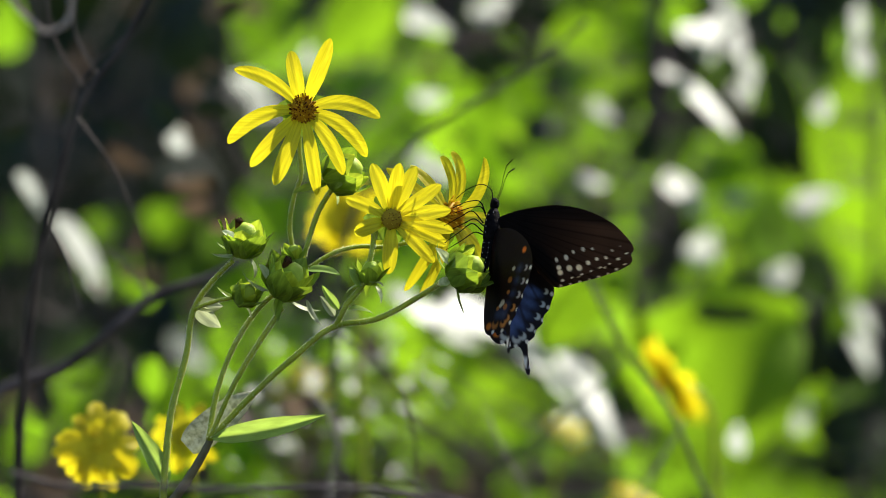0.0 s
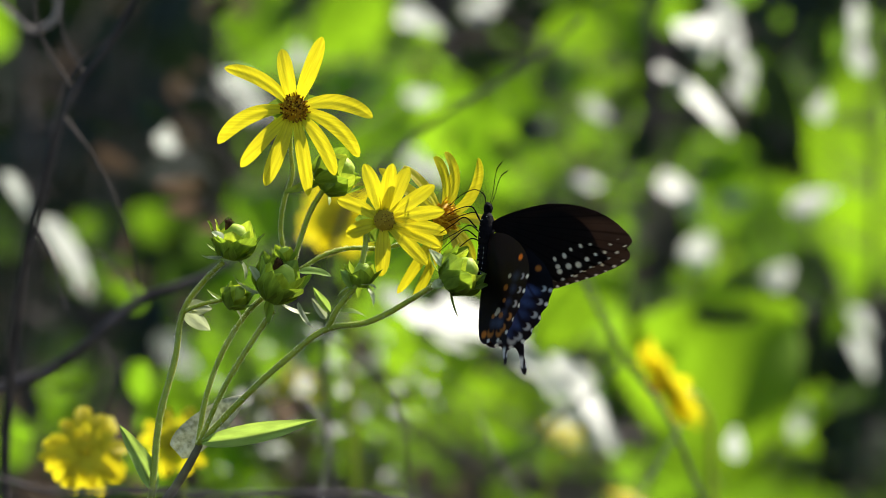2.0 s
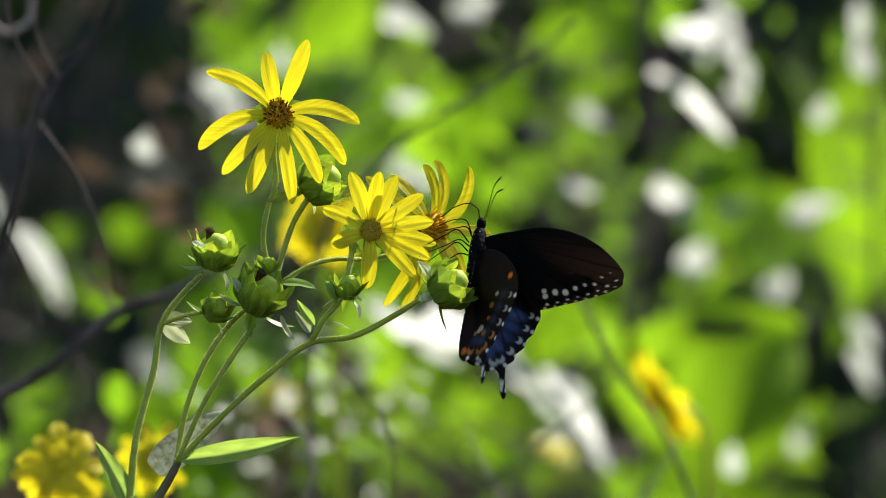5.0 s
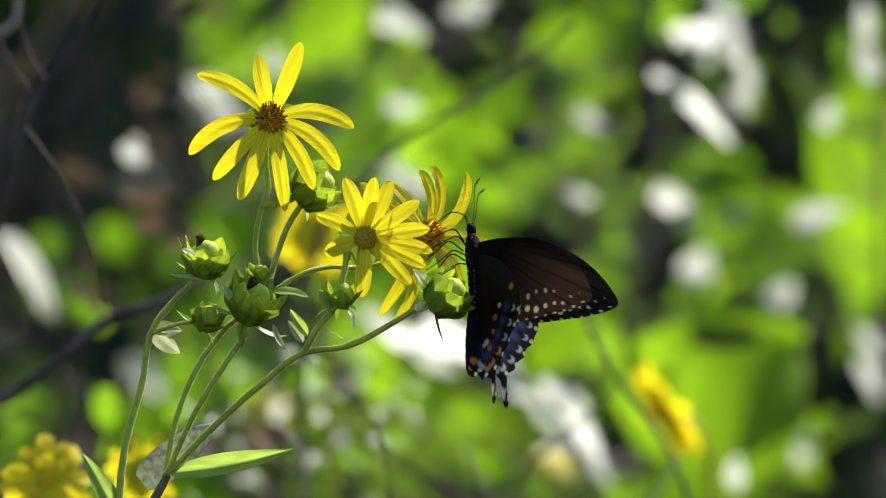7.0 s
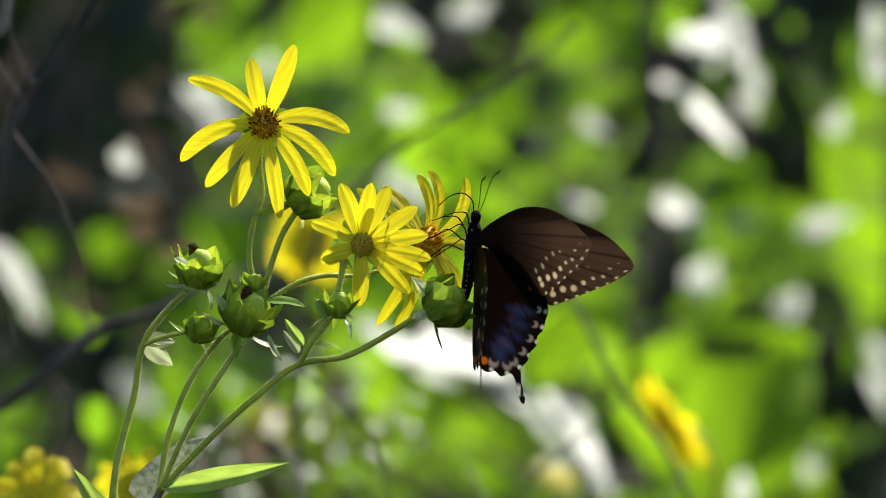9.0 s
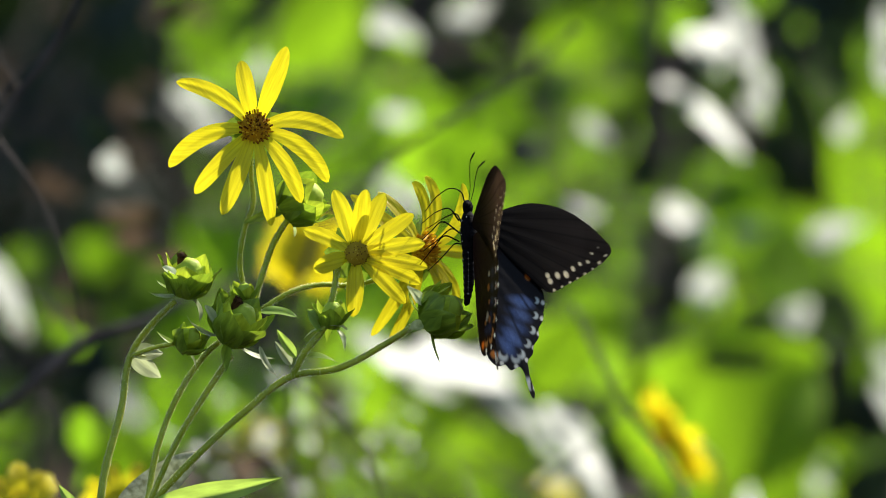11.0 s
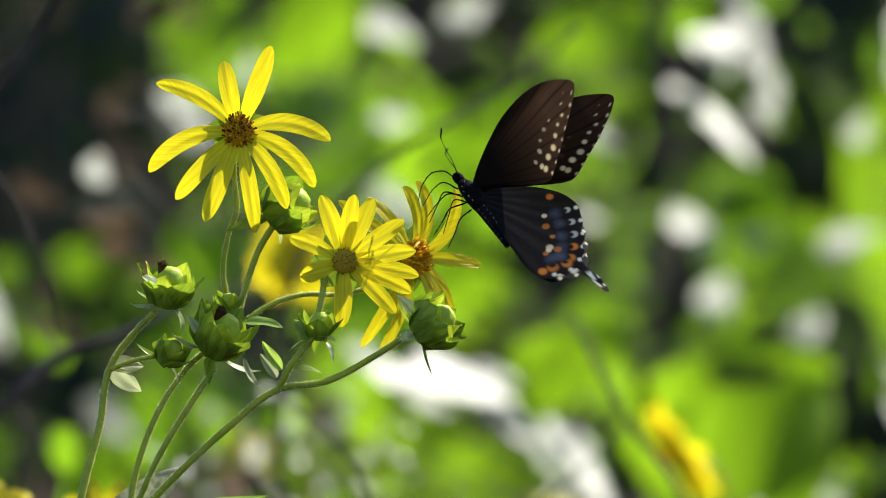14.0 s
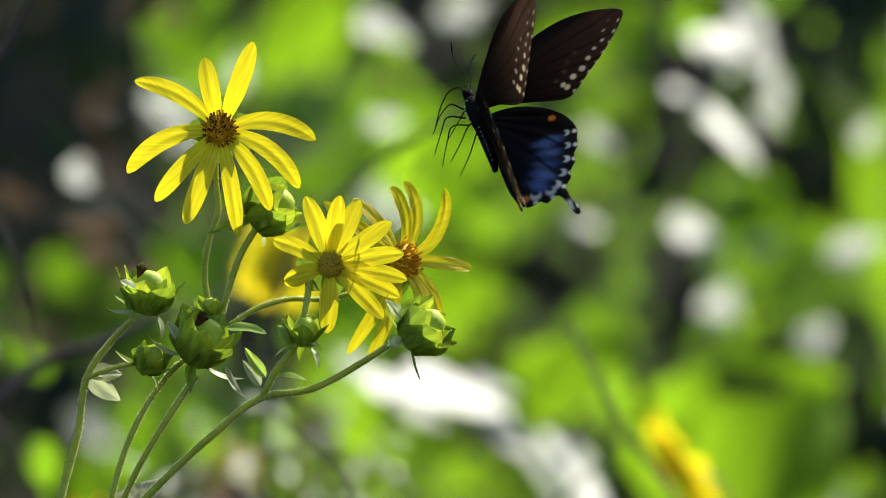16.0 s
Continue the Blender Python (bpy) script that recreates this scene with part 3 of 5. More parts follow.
# Deep gaps in the shrub, shade painted near-black: middle and half widths in mm.
SHADE_GAPS = ((-124, 63, 28, 17), (-131, 33, 23, 17), (-98, 54, 21, 15), (-137, -23, 18, 32), (-109, -28, 22, 11), (-101, 21, 13, 9), (-73, 32, 11, 8), (-86, -7, 11, 9), (35, 70, 9, 18), (18, 57, 12, 9), (67, 63, 9, 25), (114, 49, 9, 26), (124, 76, 9, 8), (42, 9, 15, 7), (77, 1, 11, 11), (66, -26, 5, 12), (126, -30, 7, 16), (109, 33, 7, 15), (104, -12, 14, 6), (139, -9, 12, 12), (143, -53, 10, 22), (-16, -74, 17, 9), (12, -61, 12, 8), (84, -62, 11, 7), (134, -73, 13, 11), (-23, 55, 8, 9))


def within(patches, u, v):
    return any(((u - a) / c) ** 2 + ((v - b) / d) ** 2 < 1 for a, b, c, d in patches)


def leaf(place, length, angle, mat, tilt=30, wide=1.0, spread=0.05):
    """A leaf of the shrub, length in mm, its tip at that angle as the lens sees it."""
    r = leaf_rng
    a = radians(angle)
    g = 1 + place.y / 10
    # a bright leaf inside a gap turns near-black and smaller, painting its shade
    if mat in (GREEN, LIME) and within(SHADE_GAPS, place.x * 1000 / g, (place.z - MID.z) * 1000 / g):
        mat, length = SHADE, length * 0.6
    d = Vector((math.cos(a), 0, math.sin(a)))
    if mat in (SHINY, SHEEN):
        n = GLINT + Vector((r.uniform(-1, 1), r.uniform(-1, 1), r.uniform(-1, 1))) * spread
    else:
        n = Vector((-0.10, -0.92, -0.30)) + Vector((r.uniform(-1, 1), 0, r.uniform(-1, 1))) * math.tan(radians(tilt)) * 0.5
    n.normalize()
    e = Vector((0, 1, 0))
    along = d - e * (d.dot(n) / e.dot(n))       # in the leaf's plane, and over d as seen from the front
    stretch = min(along.length, 2.2)
    m = blade_pose(place, along, n) @ Matrix.Diagonal((length / 1000 * stretch, length / 1000 * wide, length / 1000, 1))
    ob = part("leaf", r.choice(broad_leaf(mat)), None, thicket, "", inside(thicket.location, m))
    LEAF_FEET.append(m @ Vector((-0.5, 0, 0)))
    return ob


# leaves in bright and dark tones that paint sun and shade
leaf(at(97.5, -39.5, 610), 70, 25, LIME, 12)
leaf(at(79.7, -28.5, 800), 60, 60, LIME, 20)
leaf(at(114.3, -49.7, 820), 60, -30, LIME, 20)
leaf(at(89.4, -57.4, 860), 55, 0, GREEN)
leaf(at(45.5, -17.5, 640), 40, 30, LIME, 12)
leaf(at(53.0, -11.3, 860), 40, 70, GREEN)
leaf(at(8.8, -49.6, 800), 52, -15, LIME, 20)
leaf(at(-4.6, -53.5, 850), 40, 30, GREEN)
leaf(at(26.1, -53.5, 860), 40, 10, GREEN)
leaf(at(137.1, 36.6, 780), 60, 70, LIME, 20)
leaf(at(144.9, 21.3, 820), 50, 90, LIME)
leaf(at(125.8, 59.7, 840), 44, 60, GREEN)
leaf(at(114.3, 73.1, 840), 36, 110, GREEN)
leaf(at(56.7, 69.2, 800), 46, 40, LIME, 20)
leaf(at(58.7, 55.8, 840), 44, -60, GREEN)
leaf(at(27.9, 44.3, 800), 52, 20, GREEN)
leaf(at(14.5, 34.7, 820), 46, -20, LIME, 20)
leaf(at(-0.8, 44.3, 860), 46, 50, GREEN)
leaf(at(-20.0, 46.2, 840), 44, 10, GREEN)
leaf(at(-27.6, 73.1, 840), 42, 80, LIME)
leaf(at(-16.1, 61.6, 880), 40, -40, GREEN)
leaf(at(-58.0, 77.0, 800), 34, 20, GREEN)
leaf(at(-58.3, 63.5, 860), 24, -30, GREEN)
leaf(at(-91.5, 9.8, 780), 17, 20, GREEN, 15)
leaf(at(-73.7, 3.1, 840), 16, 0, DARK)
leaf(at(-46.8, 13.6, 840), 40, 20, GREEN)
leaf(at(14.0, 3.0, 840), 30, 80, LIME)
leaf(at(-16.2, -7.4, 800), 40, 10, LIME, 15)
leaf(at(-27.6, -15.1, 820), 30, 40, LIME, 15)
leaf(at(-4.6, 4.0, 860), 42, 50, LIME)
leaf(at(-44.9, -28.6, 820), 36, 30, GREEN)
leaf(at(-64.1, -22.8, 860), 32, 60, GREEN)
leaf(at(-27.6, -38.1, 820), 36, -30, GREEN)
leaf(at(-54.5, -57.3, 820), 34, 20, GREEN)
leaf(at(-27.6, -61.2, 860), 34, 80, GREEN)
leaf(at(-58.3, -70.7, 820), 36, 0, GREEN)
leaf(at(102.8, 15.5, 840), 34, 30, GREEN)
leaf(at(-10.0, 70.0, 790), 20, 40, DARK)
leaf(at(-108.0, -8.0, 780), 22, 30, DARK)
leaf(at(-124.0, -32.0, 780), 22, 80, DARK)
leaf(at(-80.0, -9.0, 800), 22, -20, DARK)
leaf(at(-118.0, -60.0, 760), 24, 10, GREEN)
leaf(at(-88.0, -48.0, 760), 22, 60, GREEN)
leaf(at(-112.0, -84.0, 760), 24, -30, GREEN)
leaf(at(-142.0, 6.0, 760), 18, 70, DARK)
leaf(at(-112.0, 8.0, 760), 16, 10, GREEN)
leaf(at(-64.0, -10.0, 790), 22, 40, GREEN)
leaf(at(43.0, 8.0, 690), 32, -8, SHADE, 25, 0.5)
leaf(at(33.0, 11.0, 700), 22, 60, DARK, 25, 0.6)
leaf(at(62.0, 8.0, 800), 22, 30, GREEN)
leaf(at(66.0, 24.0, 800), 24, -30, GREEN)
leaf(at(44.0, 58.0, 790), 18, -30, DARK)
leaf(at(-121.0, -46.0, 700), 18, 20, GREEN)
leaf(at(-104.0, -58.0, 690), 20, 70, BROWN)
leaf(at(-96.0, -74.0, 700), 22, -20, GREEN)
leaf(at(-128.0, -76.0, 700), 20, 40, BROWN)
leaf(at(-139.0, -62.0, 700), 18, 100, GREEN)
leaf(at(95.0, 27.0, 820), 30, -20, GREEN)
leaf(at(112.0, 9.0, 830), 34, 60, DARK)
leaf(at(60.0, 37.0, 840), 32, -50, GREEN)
leaf(at(76.0, 34.0, 800), 22, 20, DARK)
leaf(at(124.0, -8.0, 820), 26, 100, DARK)
leaf(at(146.0, -66.0, 820), 26, 70, DARK)
leaf(at(138.0, -44.0, 820), 24, 30, DARK)
leaf(at(104.8, -22.8, 860), 46, 40, GREEN)
leaf(at(74.0, -78.4, 820), 44, 20, GREEN)
leaf(at(116.2, -76.5, 840), 50, 70, GREEN)
leaf(at(33.8, -74.6, 860), 36, 10, GREEN)
leaf(at(-92.9, -30.5, 860), 30, 0, GREEN)
leaf(at(-146.5, 75.0, 780), 22, 80, GREEN)
leaf(at(133.6, 2.1, 860), 40, 120, GREEN)
leaf(at(36.0, 26.0, 880), 26, 70, GREEN)
leaf(at(68.4, 40.5, 900), 30, 100, GREEN)
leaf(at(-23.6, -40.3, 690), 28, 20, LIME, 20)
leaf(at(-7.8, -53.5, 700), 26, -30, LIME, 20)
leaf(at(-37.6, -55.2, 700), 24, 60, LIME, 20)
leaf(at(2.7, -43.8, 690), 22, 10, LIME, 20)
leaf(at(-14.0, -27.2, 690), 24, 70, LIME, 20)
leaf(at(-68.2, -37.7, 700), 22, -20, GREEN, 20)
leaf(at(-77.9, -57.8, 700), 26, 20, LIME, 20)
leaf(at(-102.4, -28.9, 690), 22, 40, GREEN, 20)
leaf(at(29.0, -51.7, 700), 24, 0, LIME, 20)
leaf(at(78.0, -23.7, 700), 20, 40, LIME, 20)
# leaves that glint in the sun
leaf(at(86.2, 69.4, 610), 17, -50, SHINY, wide=0.9)
leaf(at(90.0, 74.0, 615), 12, 60, SHINY, wide=0.8)
leaf(at(77.8, 58.2, 610), 12, -20, SHINY, wide=0.8)
leaf(at(90.0, 47.2, 600), 27, -45, SHINY, wide=0.62)
leaf(at(98.8, 70.0, 630), 12, 70, SHEEN, wide=0.8)
leaf(at(102.7, 58.6, 630), 14, -80, SHEEN, wide=0.6)
leaf(at(96.2, 77.9, 640), 10, 30, SHEEN, wide=1.0)
leaf(at(100.6, 51.6, 640), 9, -60, SHEEN, wide=1.0)
leaf(at(94.0, 83.5, 640), 13, -50, SHEEN, wide=0.6)
leaf(at(139.4, 77.8, 630), 15, 85, SHEEN, wide=0.5)
leaf(at(139.8, 65.6, 630), 15, 95, SHEEN, wide=0.6)
leaf(at(15.8, 80.1, 660), 12, 30, SHEEN, wide=1.0)
leaf(at(20.1, 84.0, 660), 8, 0, SHEEN, wide=0.8)
leaf(at(127.8, 47.8, 660), 10, 60, SHEEN, wide=0.9)
leaf(at(54.3, 46.0, 660), 12, -30, SHEEN, wide=0.9, spread=0.12)
leaf(at(49.9, 22.7, 660), 11, 0, SHINY, wide=1.1)
leaf(at(81.1, 19.8, 660), 19, -25, SHINY, wide=0.9)
leaf(at(84.0, 14.0, 660), 13, -45, SHEEN, wide=0.9)
leaf(at(99.8, 17.5, 680), 12, 20, SHEEN, wide=1.0)
leaf(at(126.1, 17.5, 670), 16, 20, SHEEN, wide=0.9)
leaf(at(121.7, 13.1, 680), 11, -10, SHEEN, wide=1.0)
leaf(at(87.6, 0.8, 680), 15, 60, SHEEN, wide=0.9)
leaf(at(113.9, -7.9, 690), 12, 40, SHEEN, wide=1.0, spread=0.12)
leaf(at(141.0, -23.7, 690), 13, -60, SHEEN, wide=0.8)
leaf(at(140.9, -35.0, 670), 15, -70, SHEEN, wide=0.7)
leaf(at(98.9, -63.3, 560), 11, 80, SHEEN, wide=0.9)
leaf(at(120.8, -55.2, 670), 15, 70, SHEEN, wide=0.5, spread=0.12)
leaf(at(16.1, -23.9, 540), 32, -15, SHINY, wide=0.9)
leaf(at(25.2, -31.9, 550), 25, -35, SHINY, wide=0.8)
leaf(at(9.5, -18.3, 550), 14, -25, SHEEN, wide=1.0)
leaf(at(0.7, -22.7, 540), 24, -10, SHINY, wide=0.8)
leaf(at(-8.0, -20.0, 550), 15, -20, SHEEN, wide=0.9)
leaf(at(6.0, -29.7, 550), 17, -20, SHEEN, wide=0.9)
leaf(at(32.2, -37.5, 555), 17, -30, SHINY, wide=0.8)
leaf(at(25.2, -21.8, 565), 14, -10, SHEEN, wide=1.0)
leaf(at(41.9, -46.3, 575), 16, -40, SHEEN, wide=1.0)
leaf(at(55.8, -61.2, 575), 15, -60, SHEEN, wide=0.9)
leaf(at(46.2, -55.0, 580), 16, 30, SHEEN, wide=0.9)
leaf(at(-13.2, -14.8, 560), 9, 10, SHEEN, wide=0.9)
leaf(at(29.6, -35.8, 560), 12, -15, SHEEN, wide=1.1)
leaf(at(44.5, -41.1, 580), 18, -50, SHINY, wide=0.8)
leaf(at(52.3, -53.3, 570), 19, -60, SHINY, wide=0.7)
leaf(at(49.7, -63.8, 580), 12, -80, SHEEN, wide=0.8)
leaf(at(50.3, -46.5, 590), 26, -55, SHEEN, wide=0.8)
leaf(at(-88.5, 37.3, 560), 10, 80, SHEEN, wide=0.9, spread=0.02)
leaf(at(-62.7, 52.5, 630), 18, -50, SHEEN, wide=1.0)
leaf(at(-58.6, 46.0, 640), 11, 20, SHEEN, wide=0.8)
leaf(at(-45.0, 64.7, 650), 10, 80, SHEEN, wide=0.7, spread=0.12)
leaf(at(-3.7, 76.1, 650), 18, -20, SHEEN, wide=0.8)
leaf(at(-7.9, 77.0, 660), 9, 30, SHINY, wide=0.9)
leaf(at(-3.7, 50.7, 660), 12, 10, SHEEN, wide=0.8, spread=0.15)
leaf(at(-4.0, 28.0, 630), 17, -35, SHEEN, wide=0.9)
leaf(at(0.9, 25.4, 640), 9, 10, SHINY, wide=0.9)
leaf(at(-120.5, -1.5, 560), 30, -58, SHEEN, wide=0.6)
leaf(at(-137.5, 18.5, 505), 17, -62, SHEEN, wide=0.6)
leaf(at(-116.3, -13.0, 505), 9, -50, SHEEN, wide=0.6)
leaf(at(-115.0, 67.7, 700), 9, 60, SHADE, 30, 0.7)
leaf(at(-108.0, 58.6, 700), 8, 70, SHADE, 30, 0.7)
leaf(at(-84.0, 56.0, 700), 12, 70, DRY, 30, 0.7)
leaf(at(-105.8, 28.9, 540), 16, -30, DRY, 30, 0.6)
leaf(at(-102.3, 2.7, 520), 10, 80, DRY, 30, 0.4)
leaf(at(-121.6, 63.9, 700), 12, 80, DRY, 30, 0.6)
leaf(at(-82.2, -37.7, 700), 18, -30, SHEEN, wide=0.8, spread=0.22)
leaf(at(-86.6, -30.7, 700), 12, 10, SHEEN, wide=0.8, spread=0.22)
leaf(at(-43.0, -43.5, 480), 4, 0, SHINY, wide=1.4)
leaf(at(-40.4, -37.4, 480), 3, 0, SHINY, wide=1.4)
leaf(at(-24.7, -48.8, 480), 3, 0, SHEEN, wide=1.4)
leaf(at(-52.6, -65.5, 540), 9, 0, SHEEN, wide=0.5)


# near-black leaves that paint the shade between them
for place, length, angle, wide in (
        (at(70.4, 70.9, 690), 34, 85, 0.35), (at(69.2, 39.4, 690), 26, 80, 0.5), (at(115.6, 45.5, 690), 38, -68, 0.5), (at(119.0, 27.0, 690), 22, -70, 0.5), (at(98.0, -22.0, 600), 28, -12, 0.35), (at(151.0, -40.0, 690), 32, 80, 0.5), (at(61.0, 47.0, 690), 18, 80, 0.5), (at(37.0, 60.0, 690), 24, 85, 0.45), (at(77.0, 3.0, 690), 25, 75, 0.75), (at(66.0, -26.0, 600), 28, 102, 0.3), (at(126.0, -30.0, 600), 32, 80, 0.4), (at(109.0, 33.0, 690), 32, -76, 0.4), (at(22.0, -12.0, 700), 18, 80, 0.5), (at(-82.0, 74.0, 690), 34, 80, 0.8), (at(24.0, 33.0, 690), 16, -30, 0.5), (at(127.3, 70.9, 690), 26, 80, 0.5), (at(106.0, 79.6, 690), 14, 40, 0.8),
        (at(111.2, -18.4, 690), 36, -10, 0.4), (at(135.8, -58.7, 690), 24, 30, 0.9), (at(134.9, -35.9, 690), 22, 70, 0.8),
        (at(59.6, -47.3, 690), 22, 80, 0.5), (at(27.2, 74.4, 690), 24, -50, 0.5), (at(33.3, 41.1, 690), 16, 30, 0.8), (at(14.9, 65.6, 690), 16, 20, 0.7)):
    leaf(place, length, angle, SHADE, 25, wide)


# Sprays of the shrub, sunlight painted in lime: middle and half widths in mm.
SUNLIT_SPRAYS = ((55, 62, 11, 18), (17, 49, 11, 16), (119, 73, 7, 13), (134, 32, 12, 19), (47, -19, 15, 14), (97, -38, 26, 25), (93, 1, 10, 8), (20, -48, 15, 7), (-34, 78, 19, 8), (-23, 60, 11, 14), (38, 25, 9, 9), (10, 10, 11, 11), (-6, -6, 11, 11), (-20, -29, 9, 9), (-29, -48, 26, 14), (-48, -19, 12, 11), (-53, 15, 11, 7), (70, -27, 9, 7), (5, -59, 16, 7))
# Single large leaves that nothing hangs before.
CLEAR = ((97, -38, 29, 27), (48, -17, 13, 13), (136, 30, 13, 18), (20, -49, 14, 6), (36, 26, 9, 9), (-42, 79, 22, 8))
SHARE = {}


def far_leaf(place, length, angle, mat, tilt=45, wide=1.0):
    """A lesser leaf, gathered with those of its kind."""
    r = leaf_rng
    n = Vector((-0.10, -0.92, -0.30)) + Vector((r.uniform(-1, 1), 0, r.uniform(-1, 1))) * math.tan(radians(tilt)) * 0.5
    m = blade_pose(place, (math.cos(radians(angle)), r.uniform(-0.3, 0.3), math.sin(radians(angle))), n) @ Matrix.Diagonal((length / 1000, length / 1000 * wide, length / 1000, 1))
    v, f = SHARE.setdefault(mat, ([], []))
    b = len(v)
    tv, tf = r.choice(SMALL_LEAVES)
    v += [m @ (p - Vector((0.5, 0, 0))) - thicket.location for p in tv]
    f += [tuple(b + i for i in q) for q in tf]
    LEAF_FEET.append(m @ Vector((-0.5, 0, 0)))


SMALL_LEAVES = [blade(1.0, 0.5 + 0.08 * k, broad_shape, 6, 4, 15 + 14 * k, (-10, 8, 14, -6)[k], 0, 0.1 + 0.05 * k, 0, 0.04, 71 + k) for k in range(4)]


def scattered_leaves():
    """Lesser shrub leaves between the large: shade painted dark in gaps, sun painted lime."""
    r = random.Random(77)
    for k in range(560):
        u, v = r.uniform(-70, 155), r.uniform(-90, 88)
        y = 1030 - 1.6 * v + r.uniform(-60, 60) if k % 2 else 715 + r.uniform(-30, 35)
        if within(CLEAR, u, v):
            continue
        if within(SHADE_GAPS, u, v):
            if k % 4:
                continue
            # the few leaves left in a gap carry its shade as colour
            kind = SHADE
        elif within(SUNLIT_SPRAYS, u, v):
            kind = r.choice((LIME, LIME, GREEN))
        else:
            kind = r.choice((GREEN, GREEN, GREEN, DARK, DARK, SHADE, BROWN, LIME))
        far_leaf(at(u, v, y), r.uniform(7, 21) * (0.6 if k % 2 == 0 else 1) * (1.3 if kind is SHADE else 1), r.uniform(0, 360), kind, 45, r.uniform(0.7, 1.1))
    for _ in range(150):
        u, v = r.uniform(-152, -66), r.uniform(-88, 88)
        if within(SHADE_GAPS, u, v) and r.random() < 0.7:
            continue
        # gaps and the upper left lean to near-black leaves, shade by colour
        kind = r.choice((SHADE, SHADE, SHADE, SHADE, BROWN) if within(SHADE_GAPS, u, v) else (GREEN, GREEN, LIME, BROWN, DARK, DRY) if v < -25 else (DARK, DARK, GREEN, BROWN, DRY) if v < 15 else (DARK, SHADE, SHADE, SHADE, SHADE, DRY))
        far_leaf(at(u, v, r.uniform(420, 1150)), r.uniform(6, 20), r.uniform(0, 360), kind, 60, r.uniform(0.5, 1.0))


scattered_leaves()


def low_tangle():
    """Small leaves and glints low in the shrub, below the buds."""
    r = random.Random(91)
    for k in range(46):
        u, v = r.uniform(-76, 0), r.uniform(-88, -24)
        leaf(at(u, v, r.uniform(420, 760)), r.uniform(5, 13), r.uniform(0, 360), r.choice((GREEN, LIME, BROWN, LIME)), 60)
        for _ in range(2):
            leaf(at(u + r.uniform(-9, 9), v + r.uniform(-8, 8), r.uniform(400, 640)), r.uniform(1.5, 4.0), r.uniform(0, 360), SHINY if r.random() < 0.25 else SHEEN, wide=1.2)


low_tangle()


def shrub_wood():
    """The stems of the shrub, and a stalk from each leaf to the nearest of them."""
    r = random.Random(12)
    lines = []
    for k in range(16):
        x = -0.24 + 0.034 * k + r.uniform(-0.012, 0.012)
        y = r.uniform(1.02, 1.22) if k % 3 else r.uniform(0.66, 0.74)
        pts = [Vector((x + r.uniform(-0.06, 0.06), y + 0.08, -0.01))]
        for j in range(1, 8):
            pts.append(Vector((x + r.uniform(-0.018, 0.018), y + r.uniform(-0.015, 0.015), 0.22 * j)))
        stem(thicket, pts, 3.0, 1.0, TWIG, 0, 300 + k, "branch")
        lines.append(spline(pts, 10))
    v, f = [], []
    for foot in LEAF_FEET:
        low = foot - Vector((0, 0, 0.035))
        near = min((q for line in lines for q in line), key=lambda q: (q - low).length)
        mid = foot.lerp(near, 0.5) + Vector((0, 0, -0.012))
        a, b = tube([p - Vector(thicket.location) for p in (near, mid, foot)], 0.0005, 0.0003, 4, 4)
        n = len(v)
        v += a
        f += [tuple(n + i for i in q) for q in b]
    tagged(part("leaf_stalk", mesh_of("leaf_stalk", v, f), TWIG, thicket), kind="stuff")
    for mat, (v, f) in SHARE.items():
        tagged(part("foliage", mesh_of("foliage", v, f), mat, thicket), kind="stuff")


shrub_wood()


def branch(name, points, r0, r1, mat, label, foot=None, seed=0, sides=()):
    """A bare twig with its side twigs; it goes down to the ground at foot, metres aside and back from its last point."""
    pts = list(points)
    e = pts[-1]
    if foot:
        end = Vector((e.x + foot[0], e.y + foot[1], -0.01))
        pts += [e.lerp(end, 0.35), end]
    ob = thing(name, pts[-1], label, "twig", "bare twigs")
    stem(ob, pts, r0, r1, mat, 0, seed, "stick")
    for k, row in enumerate(sides):
        stem(ob, row, r0 * 0.5, r0 * 0.35, mat, 0, seed + 60 + k, "side_twig")
    return ob


branch("dead_twig", [at(-92.8, 95.7, 180), at(-107.1, 69.0, 180), at(-121.4, 48.1, 180), at(-129.9, 21.4, 185), at(-134.7, 2.4, 190), at(-138.1, -22.4, 200), at(-141.4, -52.8, 210), at(-142.3, -87.1, 220)], 1.1, 2.0, TWIG_GREY, "twisted grey vine stem rising through the thicket", (0.0, 0.05), 41,
       [[at(-123.3, 45.2, 180), at(-111.8, 29.1, 170), at(-102.3, 8.1, 170), at(-98.1, -10.9, 180)], [at(-119.5, 52.9, 180), at(-130.9, 72.8, 180), at(-132.8, 90.0, 180)], [at(-128.0, 36.7, 180), at(-119.5, 59.5, 185), at(-104.2, 72.9, 190)], [at(-133.7, 11.9, 190), at(-125.2, -5.2, 185), at(-121.4, -22.3, 180)],
        [at(-121.4, 50.0, 175), at(-127.5, 23.4, 172), at(-132.4, 2.4, 178), at(-140.8, -22.3, 185), at(-138.9, -49.0, 190)], [at(-115.7, 57.6, 185), at(-123.3, 72.9, 190), at(-121.4, 91.9, 190)]])
